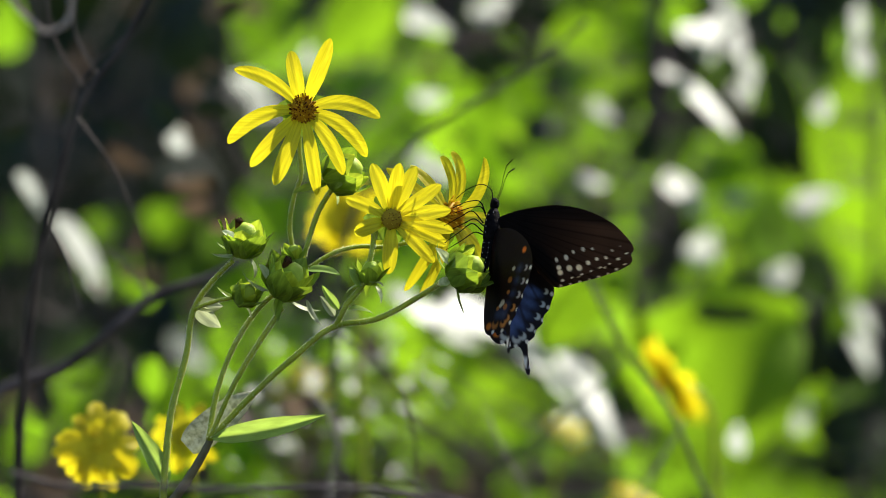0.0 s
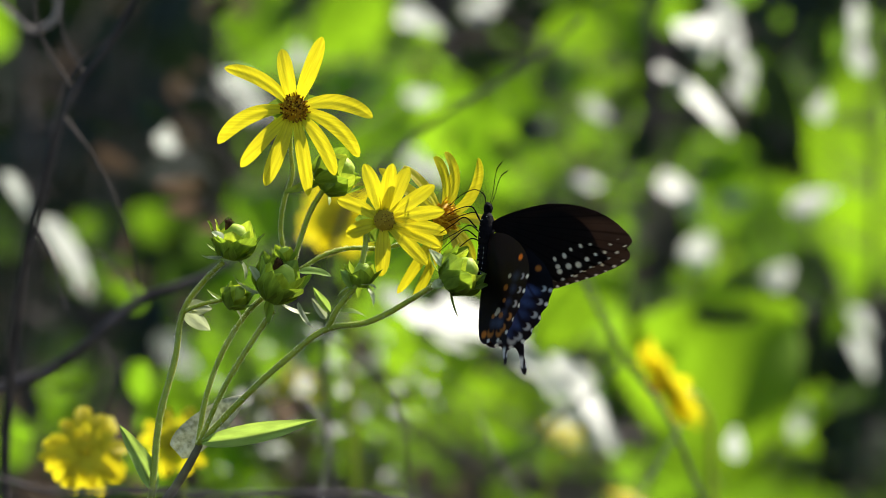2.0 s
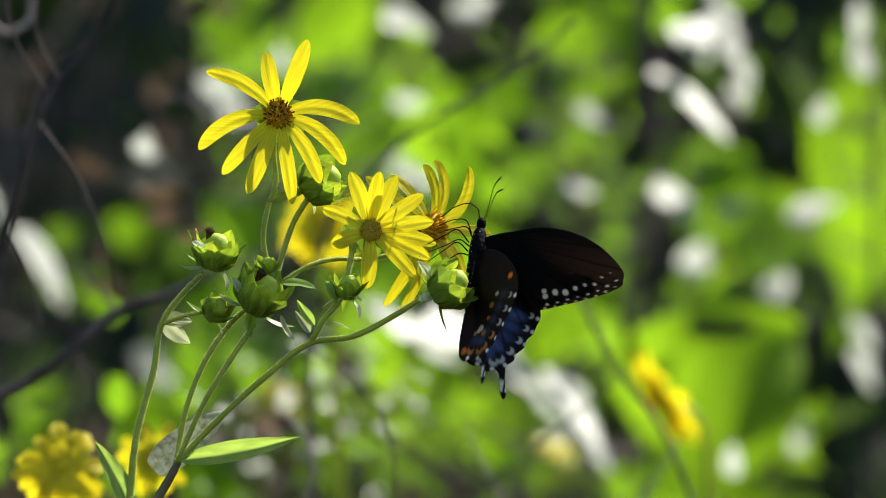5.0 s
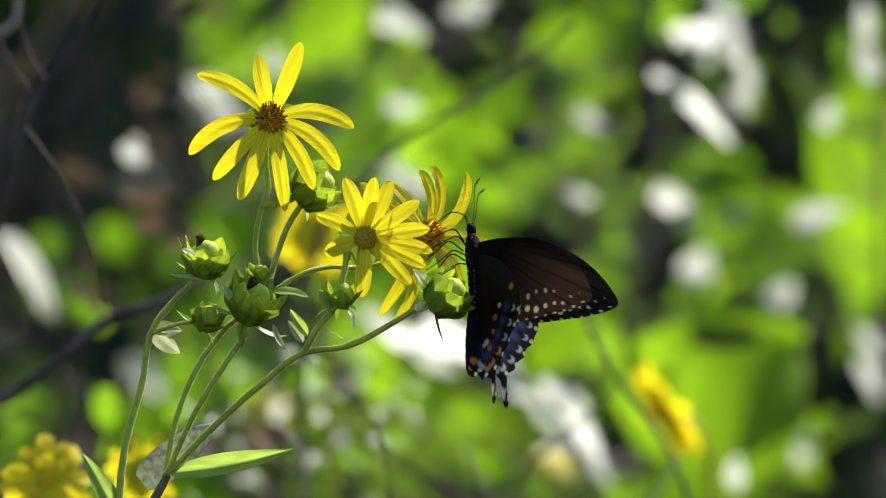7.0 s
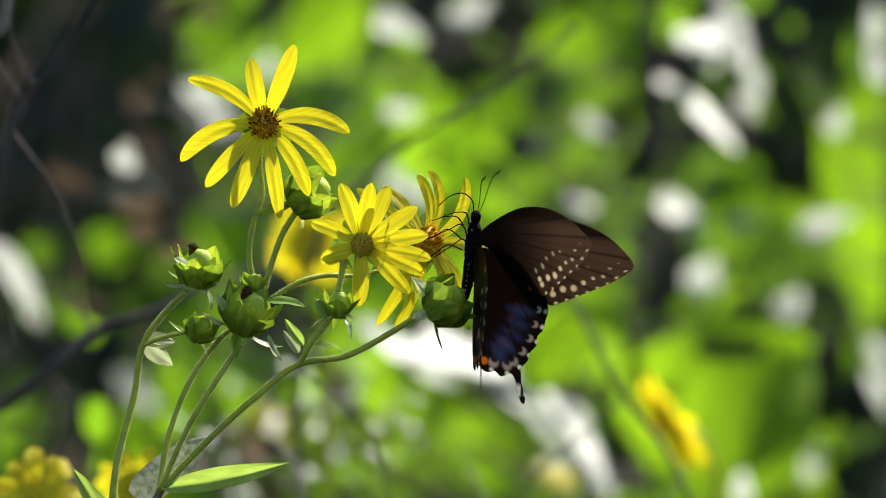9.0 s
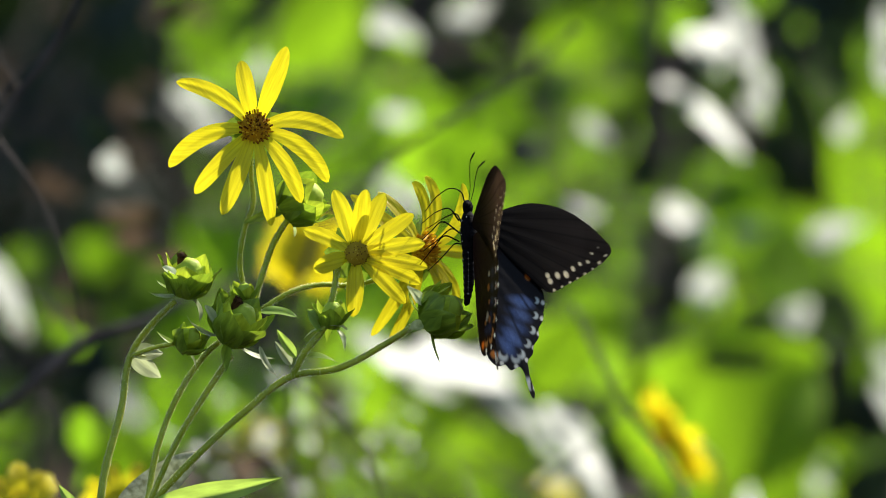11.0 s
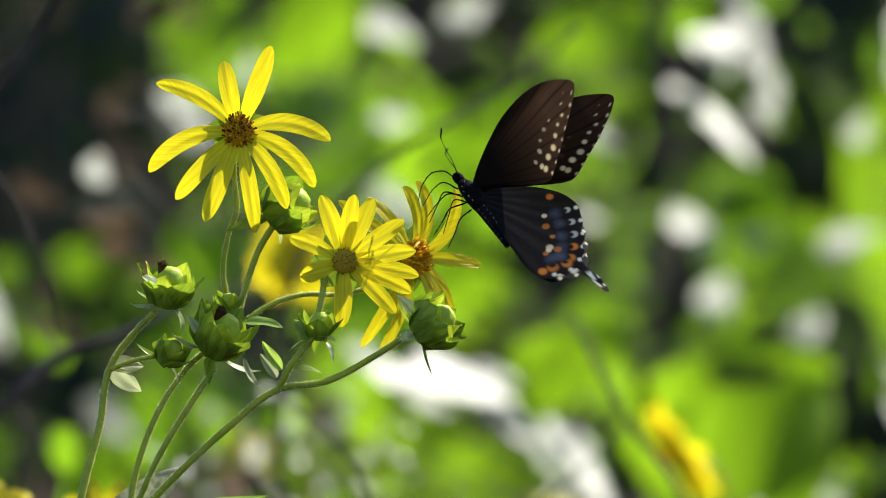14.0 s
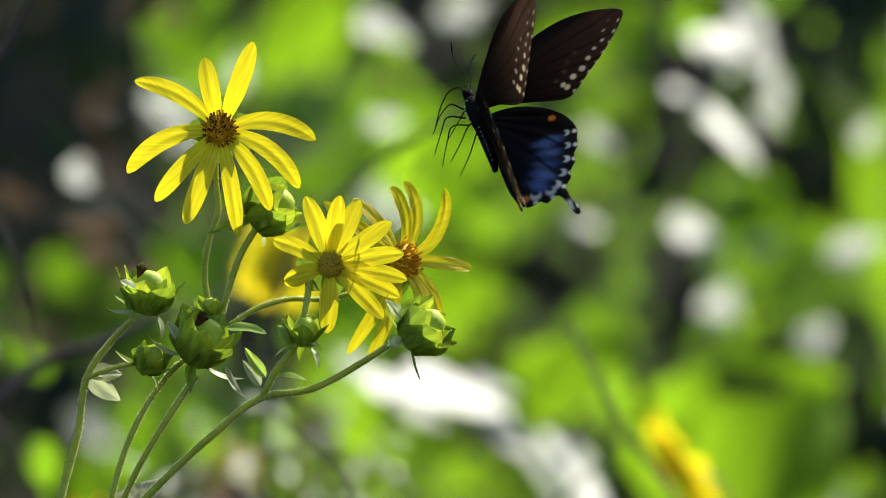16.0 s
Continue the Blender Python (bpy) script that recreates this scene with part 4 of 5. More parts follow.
branch("dead_twig", [at(-60.4, 0.4, 270), at(-77.6, -9.1, 270), at(-98.5, -16.7, 270), at(-111.9, -28.1, 270), at(-127.1, -39.6, 280), at(-150.0, -49.1, 290), at(-161.5, -87.3, 300)], 1.3, 3.0, TWIG, "dark bare branch in the shade", (-0.02, 0.05), 43,
       [[at(-98.5, -16.7, 270), at(-104.3, -7.2, 270), at(-113.8, 0.4, 270)], [at(-111.9, -28.1, 270), at(-106.2, -37.7, 270), at(-108.1, -52.9, 280)]])
branch("dead_twig", [at(-148.0, 88.1, 300), at(-140.4, 78.5, 300), at(-132.8, 72.8, 300), at(-125.5, 76.6, 300), at(-124.4, 84.3, 300), at(-121.4, 95.7, 310), at(-172.8, 95.7, 330), at(-180.4, -87.1, 330)], 0.9, 1.5, TWIG_PALE, "curled pale tendril of a dry vine", (0.0, 0.0), 44)
branch("dead_twig", [at(48.3, 76.7, 340), at(33.0, 63.4, 340), at(12.1, 50.0, 340), at(-5.1, 39.5, 340), at(-18.5, 27.1, 340), at(-28.0, 15.7, 340), at(-35.6, -22.4, 346), at(-33.7, -87.3, 346)], 0.8, 1.3, TWIG, "thin brown arching twig before green leaves", (0.0, 0.05), 45,
       [[at(12.1, 50.0, 340), at(2.5, 48.1, 340), at(-12.7, 34.8, 340)]])
branch("dead_twig", [at(46.2, -5.2, 300), at(54.7, -22.3, 300), at(63.3, -37.6, 300), at(72.8, -49.0, 300), at(86.2, -77.6, 300), at(93.8, -96.7, 300)], 0.7, 1.0, TWIG, "thin dark stalk in the undergrowth", (0.05, 0.05), 46,
       [[at(50.0, -7.1, 300), at(57.6, -24.2, 300), at(65.2, -37.6, 300), at(73.8, -49.0, 300)]])
branch("dead_twig", [at(61.6, -37.7, 331), at(48.3, -49.1, 331), at(31.1, -63.4, 331), at(13.9, -77.7, 331), at(2.5, -91.1, 340)], 0.5, 0.9, TWIG, "thin dark stalk in the undergrowth", (-0.05, 0.05), 47)
branch("dead_twig", [at(-35.8, -28.0, 205), at(-24.4, -37.5, 205), at(-14.8, -47.0, 205), at(-10.1, -60.3, 214), at(-9.1, -90.8, 220)], 0.35, 0.6, TWIG, "thin dark stalk in the undergrowth", (0.0, 0.05), 48,
       [[at(-32.0, -29.9, 205), at(-18.6, -41.3, 205), at(-12.0, -54.6, 214)]])
branch("dead_twig", [at(-145.5, -74.7, -260), at(-126.7, -79.6, -260), at(-100.3, -79.4, -260), at(-73.9, -80.7, -260), at(-43.8, -80.0, -260), at(-13.7, -81.8, -260), at(12.7, -87.9, -260), at(27.8, -99.2, -260)], 0.95, 1.3, TWIG, "dead stick lying across the thicket", (0.15, 0.02), 49)
branch("dead_twig", [at(13.9, -52.9, 331), at(19.7, -66.3, 331), at(27.3, -79.6, 331), at(29.2, -94.9, 340)], 0.4, 0.8, TWIG_PALE, "thin pale stalk in the undergrowth", (0.0, 0.05), 50)
branch("dead_twig", [at(80.7, -57.7, 340), at(71.2, -73.9, 340), at(63.6, -87.3, 346)], 0.5, 0.8, TWIG_PALE, "thin pale stalk in the undergrowth", (-0.03, 0.05), 51)
branch("dead_twig", [at(-43.3, -48.9, 300), at(-35.7, -60.4, 300), at(-37.6, -77.5, 300), at(-39.5, -94.6, 300)], 0.7, 1.0, TWIG_PALE, "thin pale stalk in the undergrowth", (-0.02, 0.05), 52)


def undergrowth():
    """Countless leaves before the added bank, near-black with shade in their colour."""
    r = random.Random(8)
    verts, faces = [], []
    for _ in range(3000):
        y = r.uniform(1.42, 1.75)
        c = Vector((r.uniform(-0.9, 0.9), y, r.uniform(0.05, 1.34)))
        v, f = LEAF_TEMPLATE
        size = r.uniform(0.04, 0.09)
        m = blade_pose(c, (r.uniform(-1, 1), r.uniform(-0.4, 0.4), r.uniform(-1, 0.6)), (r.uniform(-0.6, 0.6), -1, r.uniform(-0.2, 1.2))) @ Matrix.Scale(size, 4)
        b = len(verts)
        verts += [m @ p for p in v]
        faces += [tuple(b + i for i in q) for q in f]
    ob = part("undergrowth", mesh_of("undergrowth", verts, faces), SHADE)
    tagged(ob, "dense undergrowth with its shade painted in near-black green", "undergrowth", kind="stuff")


LEAF_TEMPLATE = blade(1.0, 0.6, broad_shape, 5, 4, 30, 8, 0, 0.2, 0, 0.03, 3)
undergrowth()



# ---------------------------------------------------------------- the butterfly
FLY = 0.95 / 1000                   # its parts are drawn in mm of a wing 50 long


def wing_material(name, gloss, rough):
    def build(nt, node):
        own = node("ShaderNodeAttribute")
        own.attribute_name = "scales"
        thru = node("ShaderNodeAttribute")
        thru.attribute_name = "glow"
        co = node("ShaderNodeTexCoord")
        no = node("ShaderNodeTexNoise", Scale=900, Detail=3)
        nt.links.new(co.outputs["Object"], no.inputs["Vector"])
        mr = node("ShaderNodeMapRange")
        mr.inputs[3].default_value, mr.inputs[4].default_value = 0.7, 1.3
        nt.links.new(no.outputs[0], mr.inputs[0])
        hsv = node("ShaderNodeHueSaturation")
        nt.links.new(own.outputs["Color"], hsv.inputs["Color"])
        nt.links.new(mr.outputs[0], hsv.inputs["Value"])
        bm = node("ShaderNodeBump", Strength=0.25, Distance=0.0003)
        nt.links.new(no.outputs[0], bm.inputs["Height"])
        pr = node("ShaderNodeBsdfPrincipled", Roughness=rough)
        pr.inputs["Specular IOR Level"].default_value = gloss
        nt.links.new(hsv.outputs[0], pr.inputs["Base Color"])
        nt.links.new(bm.outputs[0], pr.inputs["Normal"])
        tr = node("ShaderNodeBsdfTranslucent")
        nt.links.new(thru.outputs["Color"], tr.inputs["Color"])
        mix = node("ShaderNodeMixShader", Fac=0.45)
        nt.links.new(pr.outputs[0], mix.inputs[1])
        nt.links.new(tr.outputs[0], mix.inputs[2])
        return mix.outputs[0]
    return material(name, build)


FORE_WING = wing_material("forewing_scales", 0.035, 0.52)
HIND_WING = wing_material("hindwing_scales", 0.12, 0.44)


def closed_curve(points, n):
    """n points evenly along a smooth closed line."""
    p = [Vector((*q, 0)) for q in points]
    fine = []
    for i in range(len(p)):
        a, b, c, d = p[i - 1], p[i], p[(i + 1) % len(p)], p[(i + 2) % len(p)]
        for k in range(24):
            t = k / 24
            fine.append(0.5 * ((2 * b) + (c - a) * t + (2 * a - 5 * b + 4 * c - d) * t * t + (3 * b - a - 3 * c + d) * t ** 3))
    q = np.array([(v.x, v.y) for v in fine])
    step = np.hypot(*np.diff(np.vstack([q, q[:1]]), axis=0).T)
    run = np.concatenate([[0], np.cumsum(step)])
    want = np.linspace(0, run[-1], n, endpoint=False)
    q = np.vstack([q, q[:1]])
    return np.stack([np.interp(want, run, q[:, 0]), np.interp(want, run, q[:, 1])], 1)


def blot(p, centre, radius, soft=0.25):
    """How far each point lies in a round spot: 1 inside, 0 outside."""
    d = np.hypot(p[:, 0] - centre[0], p[:, 1] - centre[1])
    return np.clip((radius * (1 + soft) - d) / (radius * 2 * soft), 0, 1)[:, None]


def streak(p, centre, way, radius, longer, soft=0.25):
    """The same for a spot drawn out along a way."""
    d = p - np.array(centre)
    run, off = d @ way, d @ np.array([-way[1], way[0]])
    q = np.hypot(run / longer, off)
    return np.clip((radius * (1 + soft) - q) / (radius * 2 * soft), 0, 1)[:, None]


def paint(col, colour, fac):
    return col * (1 - fac) + np.array(colour) * fac


def along(line, t):
    """A point on a bent line at t from 0 to 1, and the way at right angles to it, inward."""
    line = np.array(line, float)
    step = np.hypot(*np.diff(line, axis=0).T)
    run = np.concatenate([[0], np.cumsum(step)]) / step.sum()
    c = np.array([np.interp(t, run, line[:, 0]), np.interp(t, run, line[:, 1])])
    e = np.array([np.interp(min(t + 0.03, 1), run, line[:, k]) - np.interp(max(t - 0.03, 0), run, line[:, k]) for k in (0, 1)])
    e /= np.hypot(*e)
    return c, np.array([-e[1], e[0]])


FORE = [(0, 0.5), (5, -3.4), (12, -6.9), (20, -9.5), (30, -9.7), (39, -7.2), (46, -2.9), (49.6, 1.2), (47, 5), (42.5, 8.6), (37.5, 12), (32, 15.4),
        (27.5, 18.2), (25, 18.6), (21, 16.6), (13, 10.6), (6, 5), (0.5, 2)]
FORE_EDGE = [(48.6, 2), (42.5, 8.6), (37.5, 12), (32, 15.4), (26, 18.6)]
HIND = [(0, 0), (7.5, 0.5), (15, 4.5), (20.9, 10.5), (23.3, 17), (22.5, 21.5), (22, 24.2), (20.2, 26.8), (20, 29.6), (17.8, 32.6), (17.3, 35.2), (15.2, 37.6), (15.3, 40),
        (15.7, 43.5), (16.9, 47), (16.7, 49.4), (15.6, 49), (14.6, 46), (13.6, 42), (12.1, 39.9), (10.3, 40.6), (8.6, 41.2), (6.8, 39.6), (5.1, 40.2), (3.2, 40), (1.2, 38.2),
        (0.2, 35.4), (-0.8, 30), (-1.2, 18), (-0.8, 6)]
HIND_EDGE = [(23.1, 16.5), (22, 23), (20.1, 29), (17.1, 35), (12.8, 40), (7.5, 40), (2, 38.5)]
CREAM, PALE, ORANGE, BLUE = (0.74, 0.64, 0.40), (0.50, 0.55, 0.50), (0.50, 0.17, 0.02), (0.10, 0.17, 0.37)


def fore_scales(p, upper):
    col = np.tile(np.array([0.0030, 0.0024, 0.0021]), (len(p), 1))
    outer = np.clip((p[:, 0] - 10) / 26, 0, 1)[:, None]
    col = paint(col, (0.0062, 0.0045, 0.0035), outer * 0.8)
    fan = np.arctan2(p[:, 1] + 1, p[:, 0] + 4) * 22
    vein = np.clip(np.abs(np.sin(fan))[:, None] * 3.2, 0, 1)
    fold = 0.82 + 0.18 * np.clip(np.abs(np.cos(fan))[:, None] * 5, 0, 1)
    col = col * (0.6 + 0.4 * vein) * fold
    # glow falls toward the base: dark cell and the other wing's shade painted in
    glow = np.tile(np.array([0.28, 0.212, 0.162]), (len(p), 1)) * (0.20 + 0.86 * outer) * (0.58 + 0.42 * vein) * fold
    costa = np.clip((-p[:, 1] - 4.2) / 3.0, 0, 1)[:, None] * np.clip((p[:, 0] - 8) / 10, 0, 1)[:, None]
    glow = glow * (1 - 0.55 * costa)
    rim = []
    for i in range(8):
        t = (i + 0.5) / 8
        c, n = along(FORE_EDGE, t)
        rows = [(0.1, 0.50 + 0.10 * (i % 2), 0.8), (3.4 + 0.5 * math.sin(i * 2.3), (0.20 + 1.0 * t ** 1.3) * (1 + 0.1 * (i % 3)), 1.15)]
        if i == 7:
            rows[1:] = [(3.2, 0.95, 1.0), (5.1, 0.85, 1.0)]
        if not upper and i > 2:
            rows.append((8.6 + 0.8 * math.sin(i * 1.7), (0.25 + 0.55 * t) * (1 - 0.25 * (i % 2)), 1.5))
        rim += [(c + n * inset, n, r, longer) for inset, r, longer in rows]
    for c, n, r, longer in rim:
        q = streak(p, c, n, r, longer)
        col, glow = paint(col, CREAM, q), paint(glow, (0.85, 0.76, 0.52), q)
    return col, glow


def hind_scales(p, upper):
    col = np.tile(np.array([0.0014, 0.0013, 0.002]), (len(p), 1))
    glow = np.tile(np.array([0.075, 0.050, 0.042]), (len(p), 1))
    if upper:
        for i in range(6):
            c, n = along(HIND_EDGE, 0.10 + i * 0.145)
            for k, s, f in ((5.4, 1.3, 0.45), (7.8, 1.6, 0.95), (10.2, 1.3, 0.55), (12.4, 1.0, 0.22)):
                q = streak(p, c + n * k, n, s, 1.25, 0.85) * f * (0.75 + 0.25 * math.cos(i * 1.9))
                col = paint(col, BLUE, q)
    vein = np.abs(np.sin(np.arctan2(p[:, 0] + 3, p[:, 1] + 6) * 14 + 0.4))[:, None]
    col = col * (0.25 + 0.75 * np.clip(vein * 3, 0, 1))
    for i in range(7):
        c, n = along(HIND_EDGE, 0.05 + i * 0.142)
        r = 0.95 + 0.10 * i
        if upper:
            q = blot(p, c + n * 2.7, r * 1.1) * (1 - blot(p, c + n * (2.7 + 0.9 * r), r * 0.85))
            col, glow = paint(col, PALE, q), paint(glow, (0.5, 0.55, 0.5), q)
        else:
            q = blot(p, c + n * 3.0, r * 1.1) * (1 - blot(p, c + n * (3.0 + 0.8 * r), r * 0.8))
            col, glow = paint(col, ORANGE if i > 2 else PALE, q * 0.8), paint(glow, (0.4, 0.2, 0.08), q)
            q = blot(p, c + n * (10.0 + 0.8 * math.sin(i * 2.1)), 0.8 + 0.3 * (i % 2))
            col, glow = paint(col, ORANGE if i % 3 else CREAM, q * 0.75), paint(glow, (0.4, 0.2, 0.08), q)
            q = blot(p, c + n * 6.6, 1.5, 0.7) * 0.6
            col = paint(col, (0.06, 0.08, 0.13), q)
        q = blot(p, c + n * 0.2, 0.75)
        col, glow = paint(col, (0.6, 0.6, 0.5), q), paint(glow, (0.7, 0.7, 0.6), q)
    for c, r in (((17.6, 10.5), 1.1), ((3.0, 36.6), 1.3)):
        q = blot(p, c, r)
        col, glow = paint(col, ORANGE, q), paint(glow, (0.7, 0.3, 0.05), q)
    tail = np.clip((p[:, 1] - 42.5) / 1.5, 0, 1)[:, None] * np.clip((np.abs(p[:, 0] - 15.9) - 0.25) * 3, 0, 1)[:, None]
    tail = tail * (p[:, 1] < 47)[:, None]
    col, glow = paint(col, (0.7, 0.7, 0.62), tail), paint(glow, (0.7, 0.7, 0.6), tail)
    return col, glow


def wing_mesh(name, outline, middle, scales, side):
    """A wing with an upper and an under side that meet at the rim. Drawn spread flat: outward is +Y, rearward -X; side -1 mirrors it."""
    n, rings = 300, 40
    rim = closed_curve(outline, n)
    mid = np.array(middle)
    pts = [mid[None, :]] + [mid + (rim - mid) * (k / rings) for k in range(1, rings + 1)]
    flat = np.vstack(pts)
    depth = np.concatenate([[0.0], np.repeat(np.arange(1, rings + 1) / rings, n)])
    thick = 0.12 * (1 - depth ** 6) + 0.004
    camber = 1.1 * np.sin(np.clip(flat[:, 0] / 40, 0, 1) * math.pi) - 0.00035 * (flat[:, 1] - 8) ** 2 * np.clip(flat[:, 0] / 20, 0, 1)
    camber = camber + 0.03 * np.sin(np.arctan2(flat[:, 1] + 3, flat[:, 0] + 5) * 34)
    verts, cols, glows = [], [], []
    for sign in (1, -1):
        verts.append(np.stack([-flat[:, 1], flat[:, 0] * side, camber + sign * thick], 1) * FLY)
        c, g = scales(flat, sign > 0)
        cols.append(c), glows.append(g)
    verts = np.vstack(verts)
    one, faces = len(flat), []
    for layer in (0, 1):
        o = layer * one
        flip = (layer == 1) != (side < 0)
        for j in range(n):
            j2 = (j + 1) % n
            f = (o, o + 1 + j, o + 1 + j2)
            faces.append(f[::-1] if flip else f)
            for k in range(rings - 1):
                a, b = o + 1 + k * n, o + 1 + (k + 1) * n
                f = (a + j, b + j, b + j2, a + j2)
                faces.append(f[::-1] if flip else f)
    me = mesh_of(name, verts, faces)
    for label, rows in (("scales", np.vstack(cols)), ("glow", np.vstack(glows))):
        at_ = me.color_attributes.new(label, "FLOAT_COLOR", "POINT")
        at_.data.foreach_set("color", np.hstack([rows, np.ones((len(rows), 1))]).astype(np.float32).ravel())
    me.materials.append(FORE_WING if name == "forewing" else HIND_WING)
    return me


def lathe(rows, sides=16, bend=0.0):
    """A body of round sections along X; rows of x, radius, height of the middle, in mm."""
    verts, faces = [], []
    for x, r, z in rows:
        for k in range(sides):
            a = 2 * math.pi * k / sides
            verts.append(Vector((x, r * 0.82 * math.cos(a), z + r * 0.86 * math.sin(a))) * FLY)
    for i in range(len(rows) - 1):
        for k in range(sides):
            k2 = (k + 1) % sides
            faces.append((i * sides + k, i * sides + k2, (i + 1) * sides + k2, (i + 1) * sides + k))
    faces.append(tuple(range(sides - 1, -1, -1)))
    faces.append(tuple((len(rows) - 1) * sides + k for k in range(sides)))
    return verts, faces


def dots(places, radius):
    verts, faces = [], []
    for c in places:
        b = len(verts)
        for z, r in ((-0.7, 0.7), (0, 1.0), (0.7, 0.7)):
            for k in range(6):
                a = math.pi * k / 3
                verts.append((Vector(c) + Vector((math.cos(a) * r, math.sin(a) * r, z)) * radius) * FLY)
        for l in (0, 1):
            for k in range(6):
                faces.append((b + l * 6 + k, b + l * 6 + (k + 1) % 6, b + (l + 1) * 6 + (k + 1) % 6, b + (l + 1) * 6 + k))
        faces.append(tuple(b + 5 - k for k in range(6)))
        faces.append(tuple(b + 12 + k for k in range(6)))
    return mesh_of("spots", verts, faces)


def butterfly():
    fly = thing("butterfly", MID + Vector((0.02, 0, 0.01)), "black swallowtail butterfly with blue hindwings and cream spots", "butterfly")

    def mm(points):
        return [Vector(p) * FLY for p in points]
    v, f = lathe([(-6, 1.6, 0), (-5, 2.6, 0.1), (-2.5, 3.1, 0.3), (0, 3.3, 0.5), (2.5, 3.1, 0.5), (5, 2.5, 0.4), (6.6, 1.6, 0.3)])
    thorax = part("thorax", mesh_of("thorax", v, f), BLACK, fly, "black furry thorax with white dots")
    part("spots", dots([(x, s * 2.25, z) for s in (1, -1) for x, z in ((3.5, -1.0), (1.5, -1.6), (-0.8, -1.4), (-3, -1.2), (4.6, 0.6), (1.0, 0.4))], 0.16), WHITE_SPOT, thorax, "white dots")
    rows = [(-5, 2.0, 0)]
    for k in range(9):
        x = -6 - k * 1.85
        r = 2.45 - 0.012 * (k + 1) ** 2.15
        rows += [(x, r, -0.02 * k ** 2), (x - 1.3, r * 1.04, -0.02 * (k + 0.7) ** 2), (x - 1.75, r * 0.92, -0.02 * (k + 0.9) ** 2)]
    rows.append((-23, 0.5, -1.7))
    v, f = lathe(rows)
    abdomen = part("abdomen", mesh_of("abdomen", v, f), BLACK, fly, "black ringed abdomen with rows of white dots")
    spots = []
    for k in range(8):
        for s in (1, -1):
            r = 2.45 - 0.012 * (k + 1) ** 2.15
            spots += [(-6.8 - k * 1.85, s * r * 0.81, 0.4 - 0.02 * k ** 2), (-6.8 - k * 1.85, s * r * 0.60, -r * 0.60 - 0.02 * k ** 2)]
    part("spots", dots(spots, 0.16), WHITE_SPOT, abdomen, "white dots")
    v, f = lathe([(6.4, 1.0, 0.3), (7.2, 1.7, 0.35), (8.6, 1.95, 0.4), (9.8, 1.6, 0.3), (10.5, 0.8, 0.2)])
    head = part("head", mesh_of("head", v, f), BLACK, fly)
    for s in (1, -1):
        v, f = lathe([(7.7, 0.3, 0.4), (8.0, 0.9, 0.4), (8.7, 1.15, 0.4), (9.4, 0.9, 0.4), (9.7, 0.3, 0.4)], 12)
        part("eye", mesh_of("eye", [p + Vector((0, s * 1.25 * FLY, 0)) for p in v], f), BLACK, head, "glossy black eye")
        v, f = tube(mm([(9.8, s * 0.7, 1.0), (14, s * 1.6, 2.0), (19, s * 2.8, 2.6), (22, s * 3.8, 3.4), (23.4, s * 4.6, 4.6)]), 0.11 * FLY, 0.13 * FLY, 6, 6)
        part("antenna", mesh_of("antenna", v, f), BLACK, head, "thin black antenna with a clubbed tip")
        v, f = lathe([(-1.7, 0.16, 0), (-0.8, 0.25, 0), (0.4, 0.32, 0), (1.2, 0.24, 0), (1.6, 0.1, 0)], 8)
        club = blade_pose(Vector((23.0, s * 4.3, 4.2)) * FLY, (0.75, s * 0.4, 0.7), (0, 0, 1))
        part("antenna", mesh_of("antenna", [club @ p for p in v], f), BLACK, head, "clubbed antenna tip")
        for a, b, c, d in (((4, 1.4, -2.2), (8, 3.0, -5), (7.5, 3.4, -8), (4.5, 2.8, -14)), ((0.5, 1.6, -2.6), (3.6, 4.2, -7), (1.2, 4.0, -10.5), (-2.5, 3.2, -16)),
                           ((-2.8, 1.6, -2.4), (-1.2, 4.6, -6), (-4.6, 4.6, -10), (-9, 3.6, -15))):
            v, f = tube(mm([(p[0], p[1] * s, p[2]) for p in (a, b, c, d)]), 0.26 * FLY, 0.12 * FLY, 6, 6)
            part("leg", mesh_of("leg", v, f), BLACK, fly, "thin black jointed leg")
    v, f = tube(mm([(10.2, 0, -0.6), (13.5, 0, -1.5), (15.2, 0.2, -4.5), (13.5, 0.3, -9), (9, 0.3, -13.5)]), 0.22 * FLY, 0.16 * FLY, 6, 7)
    part("proboscis", mesh_of("proboscis", v, f), BLACK, head, "thin dark proboscis reaching into the flower")
    wings = []
    for name, outline, middle, scales in (("forewing", FORE, (22, 2.5), fore_scales), ("hindwing", HIND, (9, 22), hind_scales)):
        for s in (1, -1):
            me = wing_mesh(name, outline, middle, scales, s)
            wings.append(part(name, me, None, fly, "brown-black forewing with rows of cream spots" if name == "forewing" else "black hindwing with a blue sheen, orange spots and a tail"))
    return fly, wings


fly, (fore_left, fore_right, hind_left, hind_right) = butterfly()


def wing_pose(wing, side, flap, sweep):
    """The pose of a wing on the body: flap, 0 spread flat and 90 closed over the back; sweep, degrees to the rear."""
    x = 3.0 if wing == "fore" else -2.0
    m = Matrix.Translation(Vector((x, 1.5 * side, 2.0)) * FLY)
    return m @ Matrix.Rotation(radians(flap * side), 4, "X") @ Matrix.Rotation(radians(sweep * side), 4, "Z")


